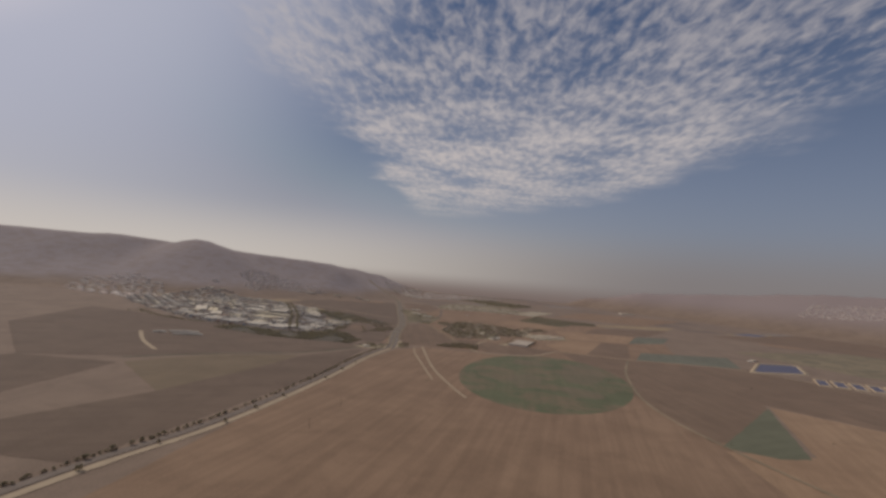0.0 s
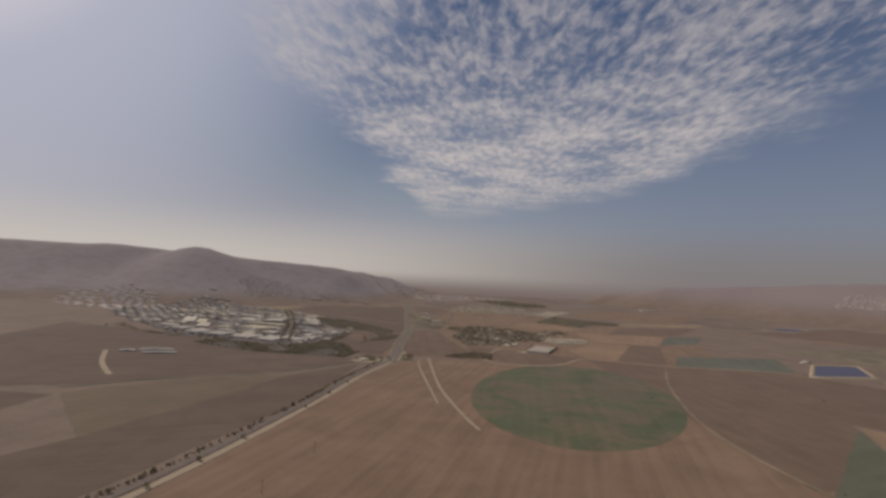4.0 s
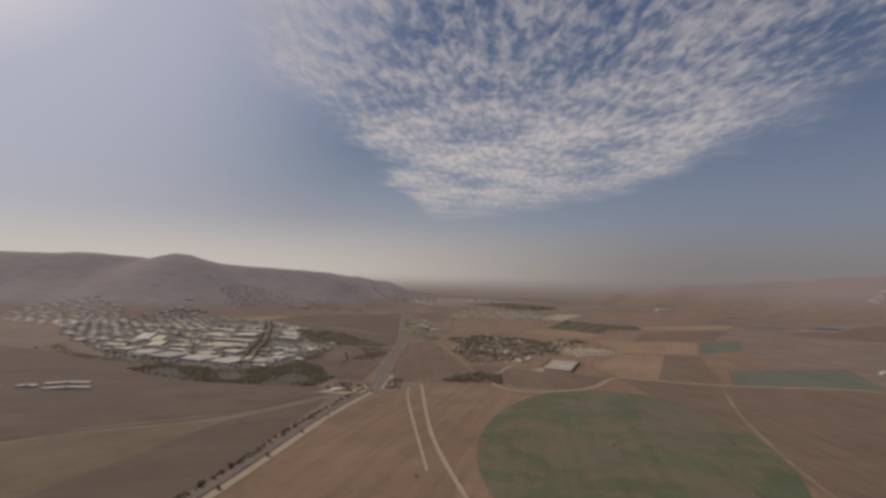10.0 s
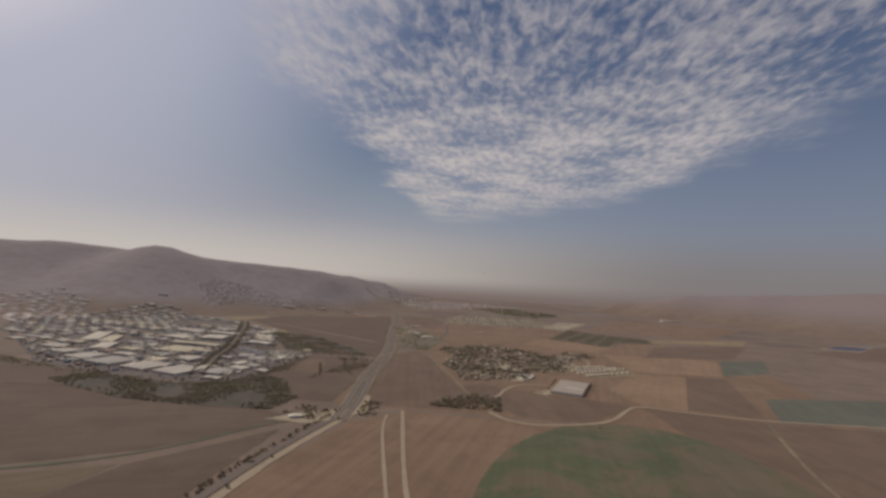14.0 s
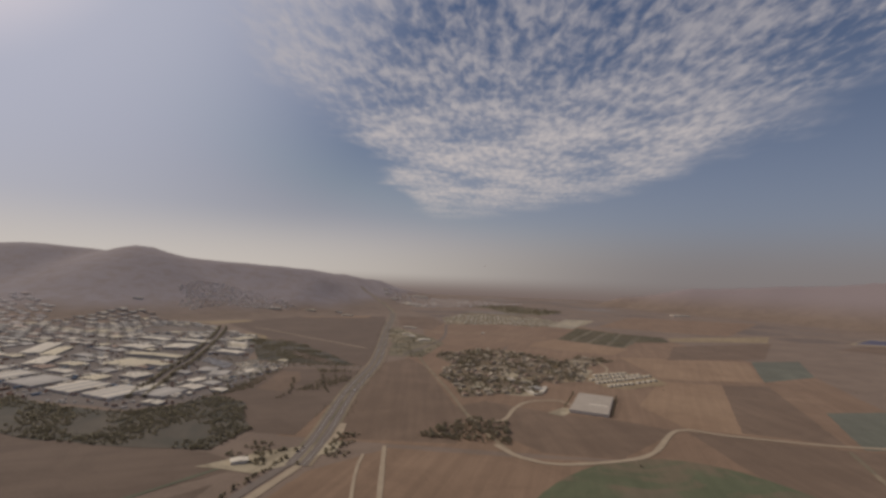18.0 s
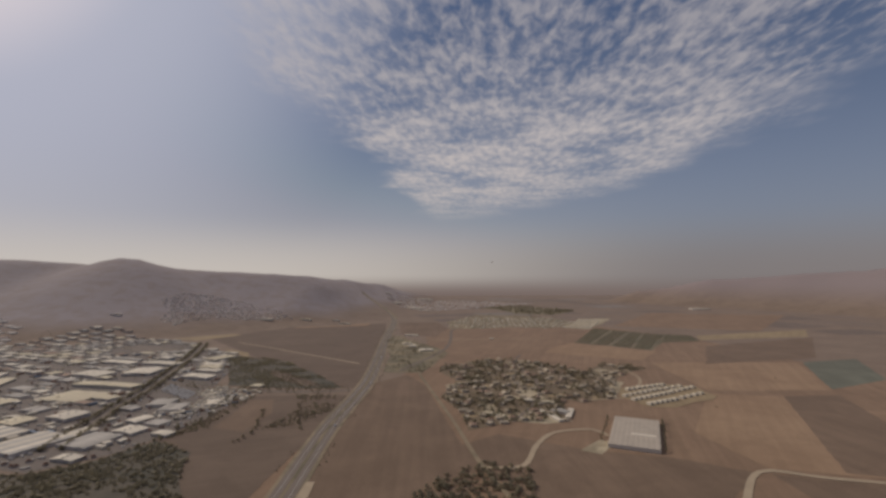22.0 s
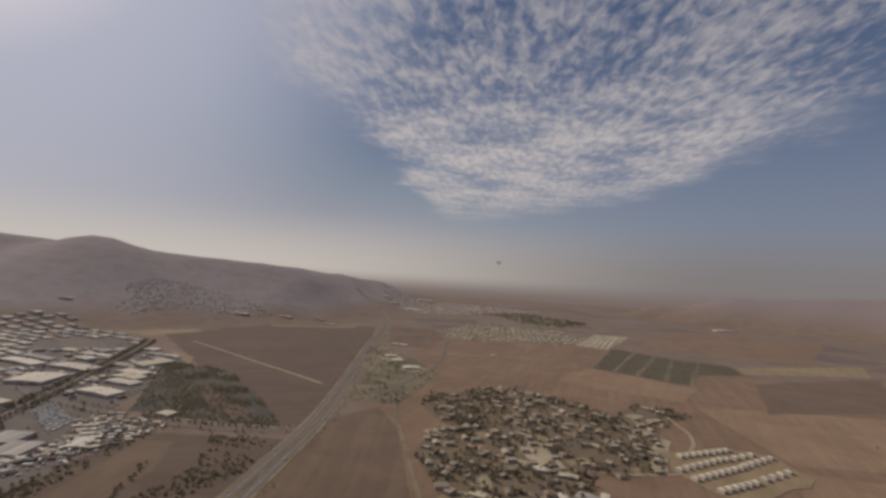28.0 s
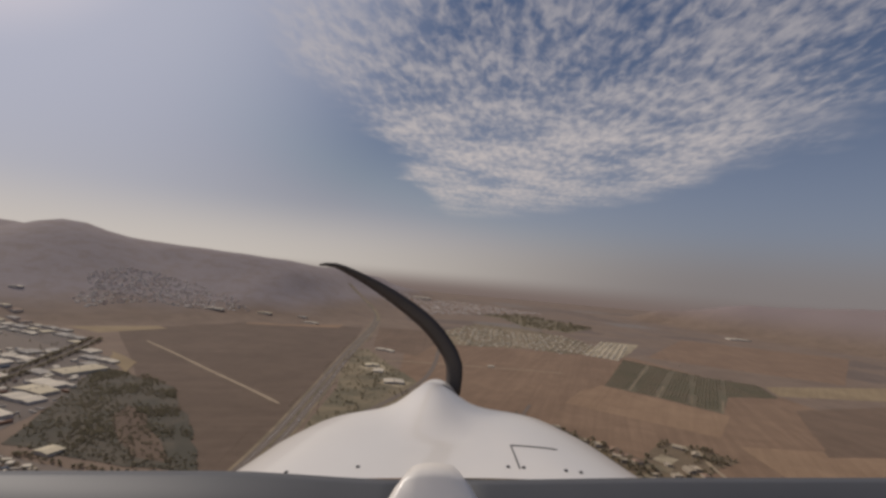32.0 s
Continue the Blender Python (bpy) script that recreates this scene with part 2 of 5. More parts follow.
# The hills' colour is lightened here to stand in for haze.
EARTH = soil("plain_earth", (0.156, 0.102, 0.066), (0.204, 0.134, 0.086), upland_haze=(0.262, 0.200, 0.172))
M = {
    "brown": soil("brown_soil", (0.179, 0.105, 0.060), (0.237, 0.141, 0.080), 0.35, 12),
    "dark": soil("dark_ploughed_soil", (0.138, 0.085, 0.051), (0.178, 0.110, 0.066), 0.3, -8),
    "red": soil("red_soil", (0.225, 0.130, 0.071), (0.285, 0.172, 0.094), 0.3, 20),
    "tan": soil("tan_stubble", (0.232, 0.154, 0.080), (0.290, 0.195, 0.100), 0.35, 30),
    "green": soil("young_crop", (0.084, 0.084, 0.042), (0.118, 0.108, 0.054), 0.2, 5, (0.160, 0.108, 0.062)),
    "darkgreen": soil("dense_crop", (0.104, 0.095, 0.054), (0.126, 0.113, 0.065), 0.3, 60),
    "teal": soil("leafy_crop", (0.112, 0.100, 0.066), (0.142, 0.126, 0.082), 0.3, 15),
    "dust": soil("dusty_yard", (0.290, 0.212, 0.126), (0.390, 0.289, 0.172), 0.0, 0, (0.200, 0.145, 0.084)),
    "scrub": soil("dry_scrub", (0.155, 0.111, 0.062), (0.222, 0.160, 0.090), 0.0, 0, (0.122, 0.096, 0.055)),
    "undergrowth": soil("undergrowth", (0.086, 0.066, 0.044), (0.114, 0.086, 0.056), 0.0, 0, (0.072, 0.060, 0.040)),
    "umber": soil("umber_soil", (0.118, 0.076, 0.048), (0.146, 0.094, 0.060), 0.25, 64),
    "olive": soil("olive_brown_stubble", (0.142, 0.096, 0.055), (0.172, 0.116, 0.066), 0.25, 40),
    "thin_crop": soil("thin_crop", (0.112, 0.090, 0.050), (0.138, 0.106, 0.060), 0.2, 5, (0.150, 0.106, 0.062)),
    "asphalt": plain("asphalt", (0.212, 0.168, 0.132), 0.9, stain=0.35, scale=0.08),
    "paving": plain("yard_paving", (0.185, 0.150, 0.122), 0.9, stain=0.5, scale=0.05),
    "track": plain("pale_dirt_track", (0.43, 0.335, 0.225), 0.95, stain=0.35, scale=0.06),
    "white_roof": plain("white_sheet_roof", (0.85, 0.735, 0.570), 0.85, stain=0.25, scale=0.12, vary=0.3, sheets=4.2),
    "grey_roof": plain("grey_sheet_roof", (0.56, 0.50, 0.42), 0.85, stain=0.35, scale=0.12, vary=0.35, sheets=4.2),
    "yellow_roof": plain("yellowed_roof", (0.76, 0.64, 0.44), 0.85, stain=0.35, scale=0.12, vary=0.25, sheets=4.2),
    "wall": plain("pale_wall", (0.70, 0.63, 0.54), 0.85, stain=0.35, scale=0.2, vary=0.3),
    "grey_wall": plain("grey_wall", (0.70, 0.63, 0.57), 0.85, stain=0.4, scale=0.2, vary=0.3),
    "tile": plain("roof_tiles", (0.40, 0.27, 0.19), 0.8, stain=0.5, scale=0.5, vary=0.5),
    "pane": plain("window_dark", (0.03, 0.035, 0.04), 0.15, stain=0.1),
    "steel": plain("galvanised_steel", (0.45, 0.45, 0.45), 0.4, 0.8, stain=0.2),
    "bark": plain("bark", (0.14, 0.11, 0.08), 0.9, stain=0.5, scale=3.0),
    "leaf": leafage("tree_leaves", (0.275, 0.240, 0.172), (0.390, 0.340, 0.246)),
    "plastic": plain("plastic_sheet", (0.47, 0.395, 0.31), 0.9, stain=0.35, scale=0.1),
    "earth": soil("village_earth", (0.180, 0.124, 0.072), (0.262, 0.182, 0.104), 0.0, 0, (0.150, 0.112, 0.064)),
    "car_white": plain("white_car_paint", (0.80, 0.77, 0.72), 0.5, stain=0.1, vary=0.25),
    "rust": plain("rusty_painted_steel", (0.34, 0.19, 0.12), 0.8, stain=0.5, scale=0.6, vary=0.5),
    "blue_steel": plain("faded_blue_steel", (0.16, 0.22, 0.30), 0.7, stain=0.5, scale=0.6, vary=0.5),
    "far_wall": plain("weathered_far_wall", (0.74, 0.66, 0.58), 0.9, stain=0.3, scale=0.05),
    "far_roof": plain("weathered_far_roof", (0.74, 0.66, 0.57), 0.9, stain=0.5, scale=0.05),
    "far_tile": plain("weathered_far_tile", (0.50, 0.37, 0.29), 0.9, stain=0.5, scale=0.05),
    # Far-plain soils: base colours greyed and muted to imitate distance haze.
    "hazed_brown": soil("hazed_brown_soil", (0.158, 0.106, 0.072), (0.190, 0.128, 0.086), 0.2, 12),
    "hazed_dark": soil("hazed_dark_soil", (0.134, 0.092, 0.064), (0.162, 0.110, 0.076), 0.2, 12),
    "hazed_pale": soil("hazed_pale_stubble", (0.170, 0.128, 0.096), (0.205, 0.155, 0.116), 0.2, 12),
    "village_roof": plain("worn_village_roof", (0.56, 0.46, 0.33), 0.85, stain=0.4, scale=0.3, vary=0.45),
    "cream_roof": plain("cream_roof_tiles", (0.72, 0.61, 0.44), 0.85, stain=0.3, scale=0.4, vary=0.3),
    "village_wall": plain("worn_village_wall", (0.54, 0.46, 0.37), 0.85, stain=0.4, scale=0.3, vary=0.3),
    "paint": plain("road_paint", (0.62, 0.62, 0.58), 0.8, stain=0.3, scale=0.5),
}


def water(n, s):
    p = here(n)
    put(n, s, Base_Color=(0.105, 0.096, 0.135), Roughness=0.35, Specular_IOR_Level=0.12)
    bump(n, s, n.noise(p, 0.8, 3), 0.12, 0.1)


M["water"] = material("pond_water", water)


# ---- building blocks ----
def mesh_of(name, bm, mat):
    me = bpy.data.meshes.new(name)
    bm.to_mesh(me)
    bm.free()
    me.materials.append(M[mat] if isinstance(mat, str) else mat)
    return me


def part(name, bm, mat, parent, label=""):
    ob = new(name, mesh_of(name, bm, mat))
    ob.parent = parent
    return tagged(ob, label)


def thing(name, m, label, category, group="", kind=""):
    ob = new(name)
    ob.empty_display_size = 0.5
    ob.matrix_world = m
    return tagged(ob, label, category, group, kind)


def box(bm, cx, cy, z0, w, d, h, turn=0.0):
    """A block on z0, turned about its own middle."""
    made = bmesh.ops.create_cube(bm, size=1.0)["verts"]
    bmesh.ops.scale(bm, vec=(w, d, h), verts=made)
    bmesh.ops.rotate(bm, cent=(0, 0, 0), matrix=Matrix.Rotation(radians(turn), 3, "Z"), verts=made)
    bmesh.ops.translate(bm, vec=(cx, cy, z0 + h / 2), verts=made)
    return made


def gable(bm, w, d, z0, rise, over=0.4, thick=0.25):
    """A pitched roof with its ridge along y."""
    a, b = w / 2 + over, d / 2 + over
    prof = [(-a, z0), (0, z0 + rise), (a, z0), (a, z0 - thick), (0, z0 + rise - thick), (-a, z0 - thick)]
    ends = [[bm.verts.new((x, y, z)) for x, z in prof] for y in (-b, b)]
    for k in range(6):
        bm.faces.new((ends[0][k], ends[0][k - 1], ends[1][k - 1], ends[1][k]))
    for e, order in ((ends[0], 1), (ends[1], -1)):
        for q in ((0, 1, 4, 5), (1, 2, 3, 4)):
            bm.faces.new([e[i] for i in q][::order])
    return bm


# ---- the ground: one sheet, with the long hill that rises beyond the town ----
RIDGE = [(-3500, 2250, 250), (-2800, 2480, 262), (-2349, 2640, 256), (-2104, 2790, 269), (-1878, 2935, 258), (-1745, 2920, 280),
         (-1538, 3125, 227), (-1300, 3190, 212), (-1054, 3255, 198), (-1000, 3850, 172), (-941, 4439, 144), (-700, 5000, 80), (-435, 5400, 30)]
RIGHT_RIDGE = [(1150, 4650, 90), (1570, 4320, 170), (2000, 3950, 215), (2470, 3400, 265), (3000, 2700, 290), (3600, 1700, 290), (4100, 500, 260)]


def height(x, y):
    """The ground's height: nil in the plain."""
    best = 0.0
    for (ax, ay, ah), (bx, by, bh) in [*zip(RIDGE, RIDGE[1:]), *zip(RIGHT_RIDGE, RIGHT_RIDGE[1:])]:
        dx, dy = bx - ax, by - ay
        f = min(max(((x - ax) * dx + (y - ay) * dy) / (dx * dx + dy * dy), 0.0), 1.0)
        d = math.sqrt((x - ax - f * dx) ** 2 + (y - ay - f * dy) ** 2 + 3600) - 60
        h = ah + f * f * (3 - 2 * f) * (bh - ah)
        reach = (3.6 if ax < 0 else 2.6) * h
        if d < reach:
            u = 1 - d / reach
            best = max(best, h * u ** 1.35 * (min(max((-x - 430) / 420, 0.0), 1.0) if ax < 0 else 1.0))
    if best > 0:
        best *= 1 + 0.06 * noise.noise((x / 420, y / 420, 0)) + 0.03 * noise.noise((x / 130, y / 130, 3))
    return best


def sheet_of(xs, ys, fz):
    bm = bmesh.new()
    grid = [[bm.verts.new((x, y, fz(x, y))) for x in xs] for y in ys]
    for r0, r1 in zip(grid, grid[1:]):
        for k in range(len(xs) - 1):
            bm.faces.new((r0[k], r0[k + 1], r1[k + 1], r1[k])).smooth = True
    return bm


xs = [-9000, -7500, -6200, *range(-5200, -380, 55), *range(-380, 800, 295), *range(800, 4400, 80), 5000, 6300, 7500, 9000]
ys = [-3000, -1500, 0, 700, *range(1200, 6000, 55), 6300, 7000, 8500, 11000]
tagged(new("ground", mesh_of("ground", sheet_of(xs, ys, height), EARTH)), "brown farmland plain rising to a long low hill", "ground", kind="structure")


def fringe(pts, amp):
    """An outline with ragged sides."""
    out = []
    for (x0, y0), (x1, y1) in zip(pts, list(pts[1:]) + [pts[0]]):
        n = max(1, min(30, int(math.hypot(x1 - x0, y1 - y0) / (amp * 3.5))))
        for k in range(n):
            x, y = x0 + (x1 - x0) * k / n, y0 + (y1 - y0) * k / n
            out.append((x + amp * noise.noise((x / 14, y / 14, 5)) * (k > 0), y + amp * noise.noise((x / 14, y / 14, 9)) * (k > 0)))
    return out


LAID = itertools.count()


def lay(name, pts, mat, label, category="field", kind="structure", z=None):
    """A flat patch of land by its corners, with edges as straight as its use makes them."""
    z = 0.02 + 0.004 * next(LAID) if z is None else z
    bm = bmesh.new()
    pts = fringe(pts, 2.0 if category == "field" else 7.0 if category in ("ground", "pavement") else 0.5) if len(pts) < 20 else pts
    bm.faces.new([bm.verts.new((x, y, z)) for x, y in pts])
    bmesh.ops.triangulate(bm, faces=bm.faces[:])
    bmesh.ops.recalc_face_normals(bm, faces=bm.faces[:])
    for f in bm.faces:
        if f.normal.z < 0:
            f.normal_flip()
    return tagged(new(name, mesh_of(name, bm, mat)), label, category, kind=kind)


def smooth_line(pts, step=12.0):
    """Points along a curve through the given ones."""
    out = []
    for k in range(len(pts) - 1):
        p0, p1, p2, p3 = (Vector(pts[min(max(k + j, 0), len(pts) - 1)]) for j in (-1, 0, 1, 2))
        n = max(2, int((p2 - p1).length / step))
        for i in range(n):
            u = i / n
            out.append(0.5 * ((2 * p1) + (p2 - p0) * u + (2 * p0 - 5 * p1 + 4 * p2 - p3) * u * u + (3 * p1 - p0 - 3 * p2 + p3) * u ** 3))
    out.append(Vector(pts[-1]))
    return out


def ribbon(name, pts, width, mat, z, label, category="road", shift=0.0, rough=0.0, kind="structure", parent=None):
    """A strip of road along a line; shift moves it to the right."""
    line = smooth_line([(x, y) for x, y in pts])
    bm, last = bmesh.new(), None
    for k, p in enumerate(line):
        d = (line[min(k + 1, len(line) - 1)] - line[max(k - 1, 0)]).normalized()
        side = Vector((d.y, -d.x))
        half = width / 2 * (1 + rough * noise.noise((p.x / 25, p.y / 25, 7)))
        c = p + side * shift
        ground = height(c.x, c.y)
        pair = [bm.verts.new((*(c + side * s), ground + z + 0.2)) for s in (-half, half)]
        if last:
            bm.faces.new((last[0], last[1], pair[1], pair[0]))
        last = pair
    ob = new(name, mesh_of(name, bm, mat))
    ob.parent = parent
    return tagged(ob, label, category if not parent else "", kind=kind if not parent else "")


# ---- fields ----
def ring(cx, cy, rx, ry, turn, n=60):
    c, s = math.cos(radians(turn)), math.sin(radians(turn))
    return [(cx + rx * math.cos(a) * c - ry * math.sin(a) * s, cy + rx * math.cos(a) * s + ry * math.sin(a) * c) for a in (k * math.tau / n for k in range(n))]


lay("field", [(-228, 1600), (-262, 1900), (-322, 2250), (-425, 2720), (-700, 2640), (-1000, 2360), (-780, 2130), (-600, 1945), (-300, 1610)], "umber", "broad dark bare farmland beside the highway")
lay("field", [(-225, 1185), (330, 1185), (560, 1275), (690, 1750), (600, 2280), (400, 2660), (-240, 2540), (-150, 1900), (-200, 1500)], "brown", "broad bare brown farmland round the village")
lay("field", [(-205, 1330), (-215, 1640), (-165, 1720), (-120, 1640), (-68, 1450), (-22, 1285), (-30, 1200), (-150, 1190)], "dark", "dark bare field between the highway and a lane")
lay("field", [(-260, 300), (330, 300), (330, 700), (250, 1290), (180, 1206), (140, 1180), (60, 1172), (-100, 1172), (-160, 1100), (-190, 960), (-235, 600)], "brown", "bare brown ploughed field")
lay("field", [(250, 1300), (420, 1266), (560, 1270), (720, 1296), (800, 1190), (1000, 900), (900, 500), (520, 870), (400, 640), (310, 620), (290, 900)], "dark", "large dark ploughed field beside a dirt track")
lay("field", [(300, 250), (312, 590), (420, 600), (520, 860), (900, 500), (900, 250)], "red", "warm brown bare field")
lay("crop_circle", ring(155, 938, 156, 262, -12), "green", "round irrigated field of patchy young green crop", "field")
for cx, cy, rx, ry, turn in ((112, 890, 30, 62, -8), (245, 1020, 42, 120, -16), (200, 828, 36, 40, 10), (150, 1080, 40, 34, 0)):
    patch = [(x + 11 * noise.noise((x / 26, y / 26, 1)), y + 20 * noise.noise((x / 26, y / 26, 8))) for x, y in ring(cx, cy, rx, ry, turn)]
    lay("bare_patch", patch, "thin_crop", "bare brown patch in the young crop", "field")
lay("field", [(510, 847), (408, 590), (367, 580), (316, 606)], "darkgreen", "dark green wedge of dense crop")
lay("field", [(506, 1443), (784, 1516), (712, 1302), (436, 1272)], "teal", "grey-green strip of leafy crop")
lay("field", [(655, 1930), (800, 1985), (690, 1755), (540, 1665)], "teal", "grey-green leafy crop plot")
lay("field", [(330, 1620), (437, 1606), (414, 1290), (255, 1312), (230, 1420)], "red", "reddish brown bare field")
lay("field", [(437, 1612), (527, 1628), (425, 1285), (320, 1308)], "dark", "dark brown freshly ploughed plot")
lay("field", [(340, 1640), (540, 1660), (640, 1920), (457, 1915), (330, 1890)], "red", "reddish brown bare field")
lay("field", [(560, 2170), (960, 2390), (720, 1990), (440, 1890)], "dark", "long dark ploughed field")
lay("field", [(600, 2300), (625, 2400), (1080, 2620), (960, 2410)], "tan", "pale tan stubble strip")
lay("field", [(60, 1190), (140, 1186), (240, 1300), (170, 1335), (100, 1345), (0, 1390), (-60, 1330)], "dark", "dark ploughed field beside the plastic-roofed greenhouse")
lay("field", [(-230, 2520), (100, 2600), (380, 2660), (215, 2240), (395, 2080), (330, 1905), (100, 2010), (-90, 1900)], "brown", "wide brown bare field between the village and the suburb")
lay("field", [(-820, 2200), (-640, 2090), (-500, 2250), (-600, 2420), (-760, 2440)], "umber", "dark ploughed field at the hill's foot")
lay("field", [(-1200, 2250), (-860, 2160), (-800, 2300), (-1000, 2420)], "tan", "dry tan field at the hill's foot")
lay("field", [(-720, 2520), (-480, 2640), (-520, 3000), (-800, 2900)], "red", "reddish bare field beside the highway")
lay("field", [(-300, 2380), (-180, 2300), (-160, 2540), (-230, 2800), (-380, 2760)], "dark", "dark field between the highway and the side road")
lay("field", [(120, 2020), (320, 1920), (395, 2060), (215, 2200), (160, 2120)], "red", "reddish bare field below the orchard")
lay("field", [(330, 1890), (460, 1925), (590, 2280), (400, 2070)], "brown", "brown bare field below the orchard")
lay("field", [(-520, 340), (-310, 340), (-480, 250), (-900, 300), (-700, 720), (-540, 730)], "umber", "dark brown bare field")
lay("field", [(-640, 1165), (-540, 790), (-700, 720), (-1000, 1000), (-900, 1130)], "umber", "dark bare field beyond the poultry farm")
lay("orchard_field", [(222, 2201), (358, 2600), (409, 2552), (508, 2448), (613, 2405), (585, 2272), (469, 2230), (390, 2073), (307, 2149)], "thin_crop", "dark green dense orchard block", "field")
lay("field", [(-536, 738), (-453, 855), (-318, 930), (-340, 760), (-386, 598)], "olive", "paler olive-brown dry field")
lay("field", [(-312, 930), (-225, 1060), (-228, 800), (-275, 540), (-310, 380), (-480, 380), (-390, 590), (-345, 760)], "umber", "dark ploughed field beside the tree-lined road")
lay("field", [(-700, 980), (-540, 790), (-453, 875), (-324, 965), (-215, 1100), (-270, 1125), (-480, 1140), (-640, 1180)], "umber", "dark brown bare field")
lay("field", [(-300, 1620), (-250, 1620), (-360, 2200), (-440, 2600), (-760, 2480), (-620, 2060), (-470, 1900), (-330, 1720)], "umber", "dark umber bare field beside the highway")
lay("field", [(-385, 1290), (-378, 1420), (-412, 1530), (-290, 1550), (-226, 1560), (-212, 1330), (-208, 1190), (-262, 1190), (-320, 1240)], "umber", "scrubby brown field inside a bend of trees")
lay("field", [(-352, 1440), (-366, 1514), (-332, 1520), (-302, 1451), (-300, 1370), (-345, 1380)], "dark", "warm brown bare patch in the scrubby field")
lay("field", [(900, 1700), (1500, 2000), (2100, 1700), (1500, 1100), (1050, 1350)], "scrub", "rough brown scrub field")
lay("field", [(1100, 2300), (1900, 2900), (2500, 2500), (1600, 1900)], "dark", "dark far ploughed field")
lay("field", [(450, 2700), (900, 2560), (1400, 3300), (800, 3400)], "brown", "brown far field")
lay("wood_patch", [(-94, 3674), (129, 4005), (374, 3674), (451, 3533), (299, 3211), (120, 3260), (24, 3622)], "scrub", "dark scrub on a far rise", "field")

# far patchwork of fields, most in soils muted for haze
rng_land = random.Random(33)
LOOKS = {"hazed_brown": "brown bare field in the far plain", "hazed_dark": "dark ploughed field in the far plain",
         "hazed_pale": "pale haze-toned stubble field in the far plain", "brown": "warm brown bare field in the far plain"}
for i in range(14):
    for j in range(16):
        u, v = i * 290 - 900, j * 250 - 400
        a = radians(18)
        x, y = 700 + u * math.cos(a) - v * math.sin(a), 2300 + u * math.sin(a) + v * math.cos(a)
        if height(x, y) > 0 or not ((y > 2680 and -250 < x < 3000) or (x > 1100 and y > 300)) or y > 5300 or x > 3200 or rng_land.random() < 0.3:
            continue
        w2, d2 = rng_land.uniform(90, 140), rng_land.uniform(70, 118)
        mat = rng_land.choice(("hazed_brown", "hazed_dark", "hazed_brown", "hazed_pale", "hazed_brown", "hazed_dark") if y > 2500 else ("brown", "hazed_brown", "hazed_dark", "brown"))
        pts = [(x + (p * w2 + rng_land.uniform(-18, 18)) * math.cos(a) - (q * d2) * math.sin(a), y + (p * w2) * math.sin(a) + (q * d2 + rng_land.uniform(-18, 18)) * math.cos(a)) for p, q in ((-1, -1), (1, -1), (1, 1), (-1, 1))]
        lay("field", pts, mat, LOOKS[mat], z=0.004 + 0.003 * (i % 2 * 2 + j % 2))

# ---- roads and tracks ----
track_a = [(12, 1205), (30, 1178), (48, 1166), (75, 1160), (140, 1182), (182, 1214), (241, 1303), (300, 1293), (418, 1280), (560, 1290), (640, 1288), (720, 1250), (800, 1165), (950, 1010), (1300, 800)]
ribbon("dirt_track", track_a, 6.5, "track", 0.20, "pale dusty dirt track across the fields", rough=0.3)
ribbon("dirt_track", [(-105, 1177), (-60, 932), (-16, 782), (8, 719)], 4.5, "track", 0.19, "pale dusty dirt track beside the green circle", rough=0.3)
ribbon("dirt_track", [(-121, 1150), (-110, 1071), (-51, 822)], 3.5, "track", 0.18, "narrow dirt track", rough=0.3)
ribbon("dirt_track", [(412, 1262), (330, 1000), (300, 700), (420, 300)], 5, "earth", 0.18, "faint tan farm track", rough=0.3)
ribbon("dirt_track", [(-18, 1290), (22, 1296), (41, 1356), (66, 1402), (112, 1418), (125, 1395)], 6, "track", 0.21, "pale track to the greenhouse", rough=0.3)
ribbon("village_road", [(-160, 1800), (-133, 1695), (-61, 1454), (-14, 1285), (28, 1182)], 5, "earth", 0.19, "pale lane along the village edge", rough=0.2)
road_b = [(-340, 200), (-302, 374), (-260, 516), (-225, 760), (-206, 977), (-176, 1160), (-180, 1240)]
ribbon("country_road", road_b, 9, "asphalt", 0.20, "narrow asphalt road lined with trees")
ribbon("dirt_track", road_b, 8.5, "track", 0.18, "pale dirt track along the country road", shift=12, rough=0.3)
highway = [(-174, 1110), (-180, 1200), (-205, 1400), (-222, 1640), (-262, 1900), (-322, 2250), (-400, 2750), (-470, 3070), (-545, 3280), (-625, 3440), (-700, 3560), (-790, 3680)]
hw = thing("highway", pose(0, 0, 0), "divided asphalt highway with two carriageways", "road", kind="structure")
ribbon("verge", highway, 29, "earth", 0.10, "", parent=hw)
for lane, at in (("carriageway", -6.3), ("carriageway", 6.3)):
    ribbon(lane, highway, 9, "asphalt", 0.24, "", shift=at, parent=hw)
for at in (-6.3, 6.3):
    ribbon("lane_line", highway, 0.2, "paint", 0.27, "", shift=at, parent=hw)
ribbon("median", highway, 2.5, "scrub", 0.28, "", parent=hw)
RNG = random.Random(7)


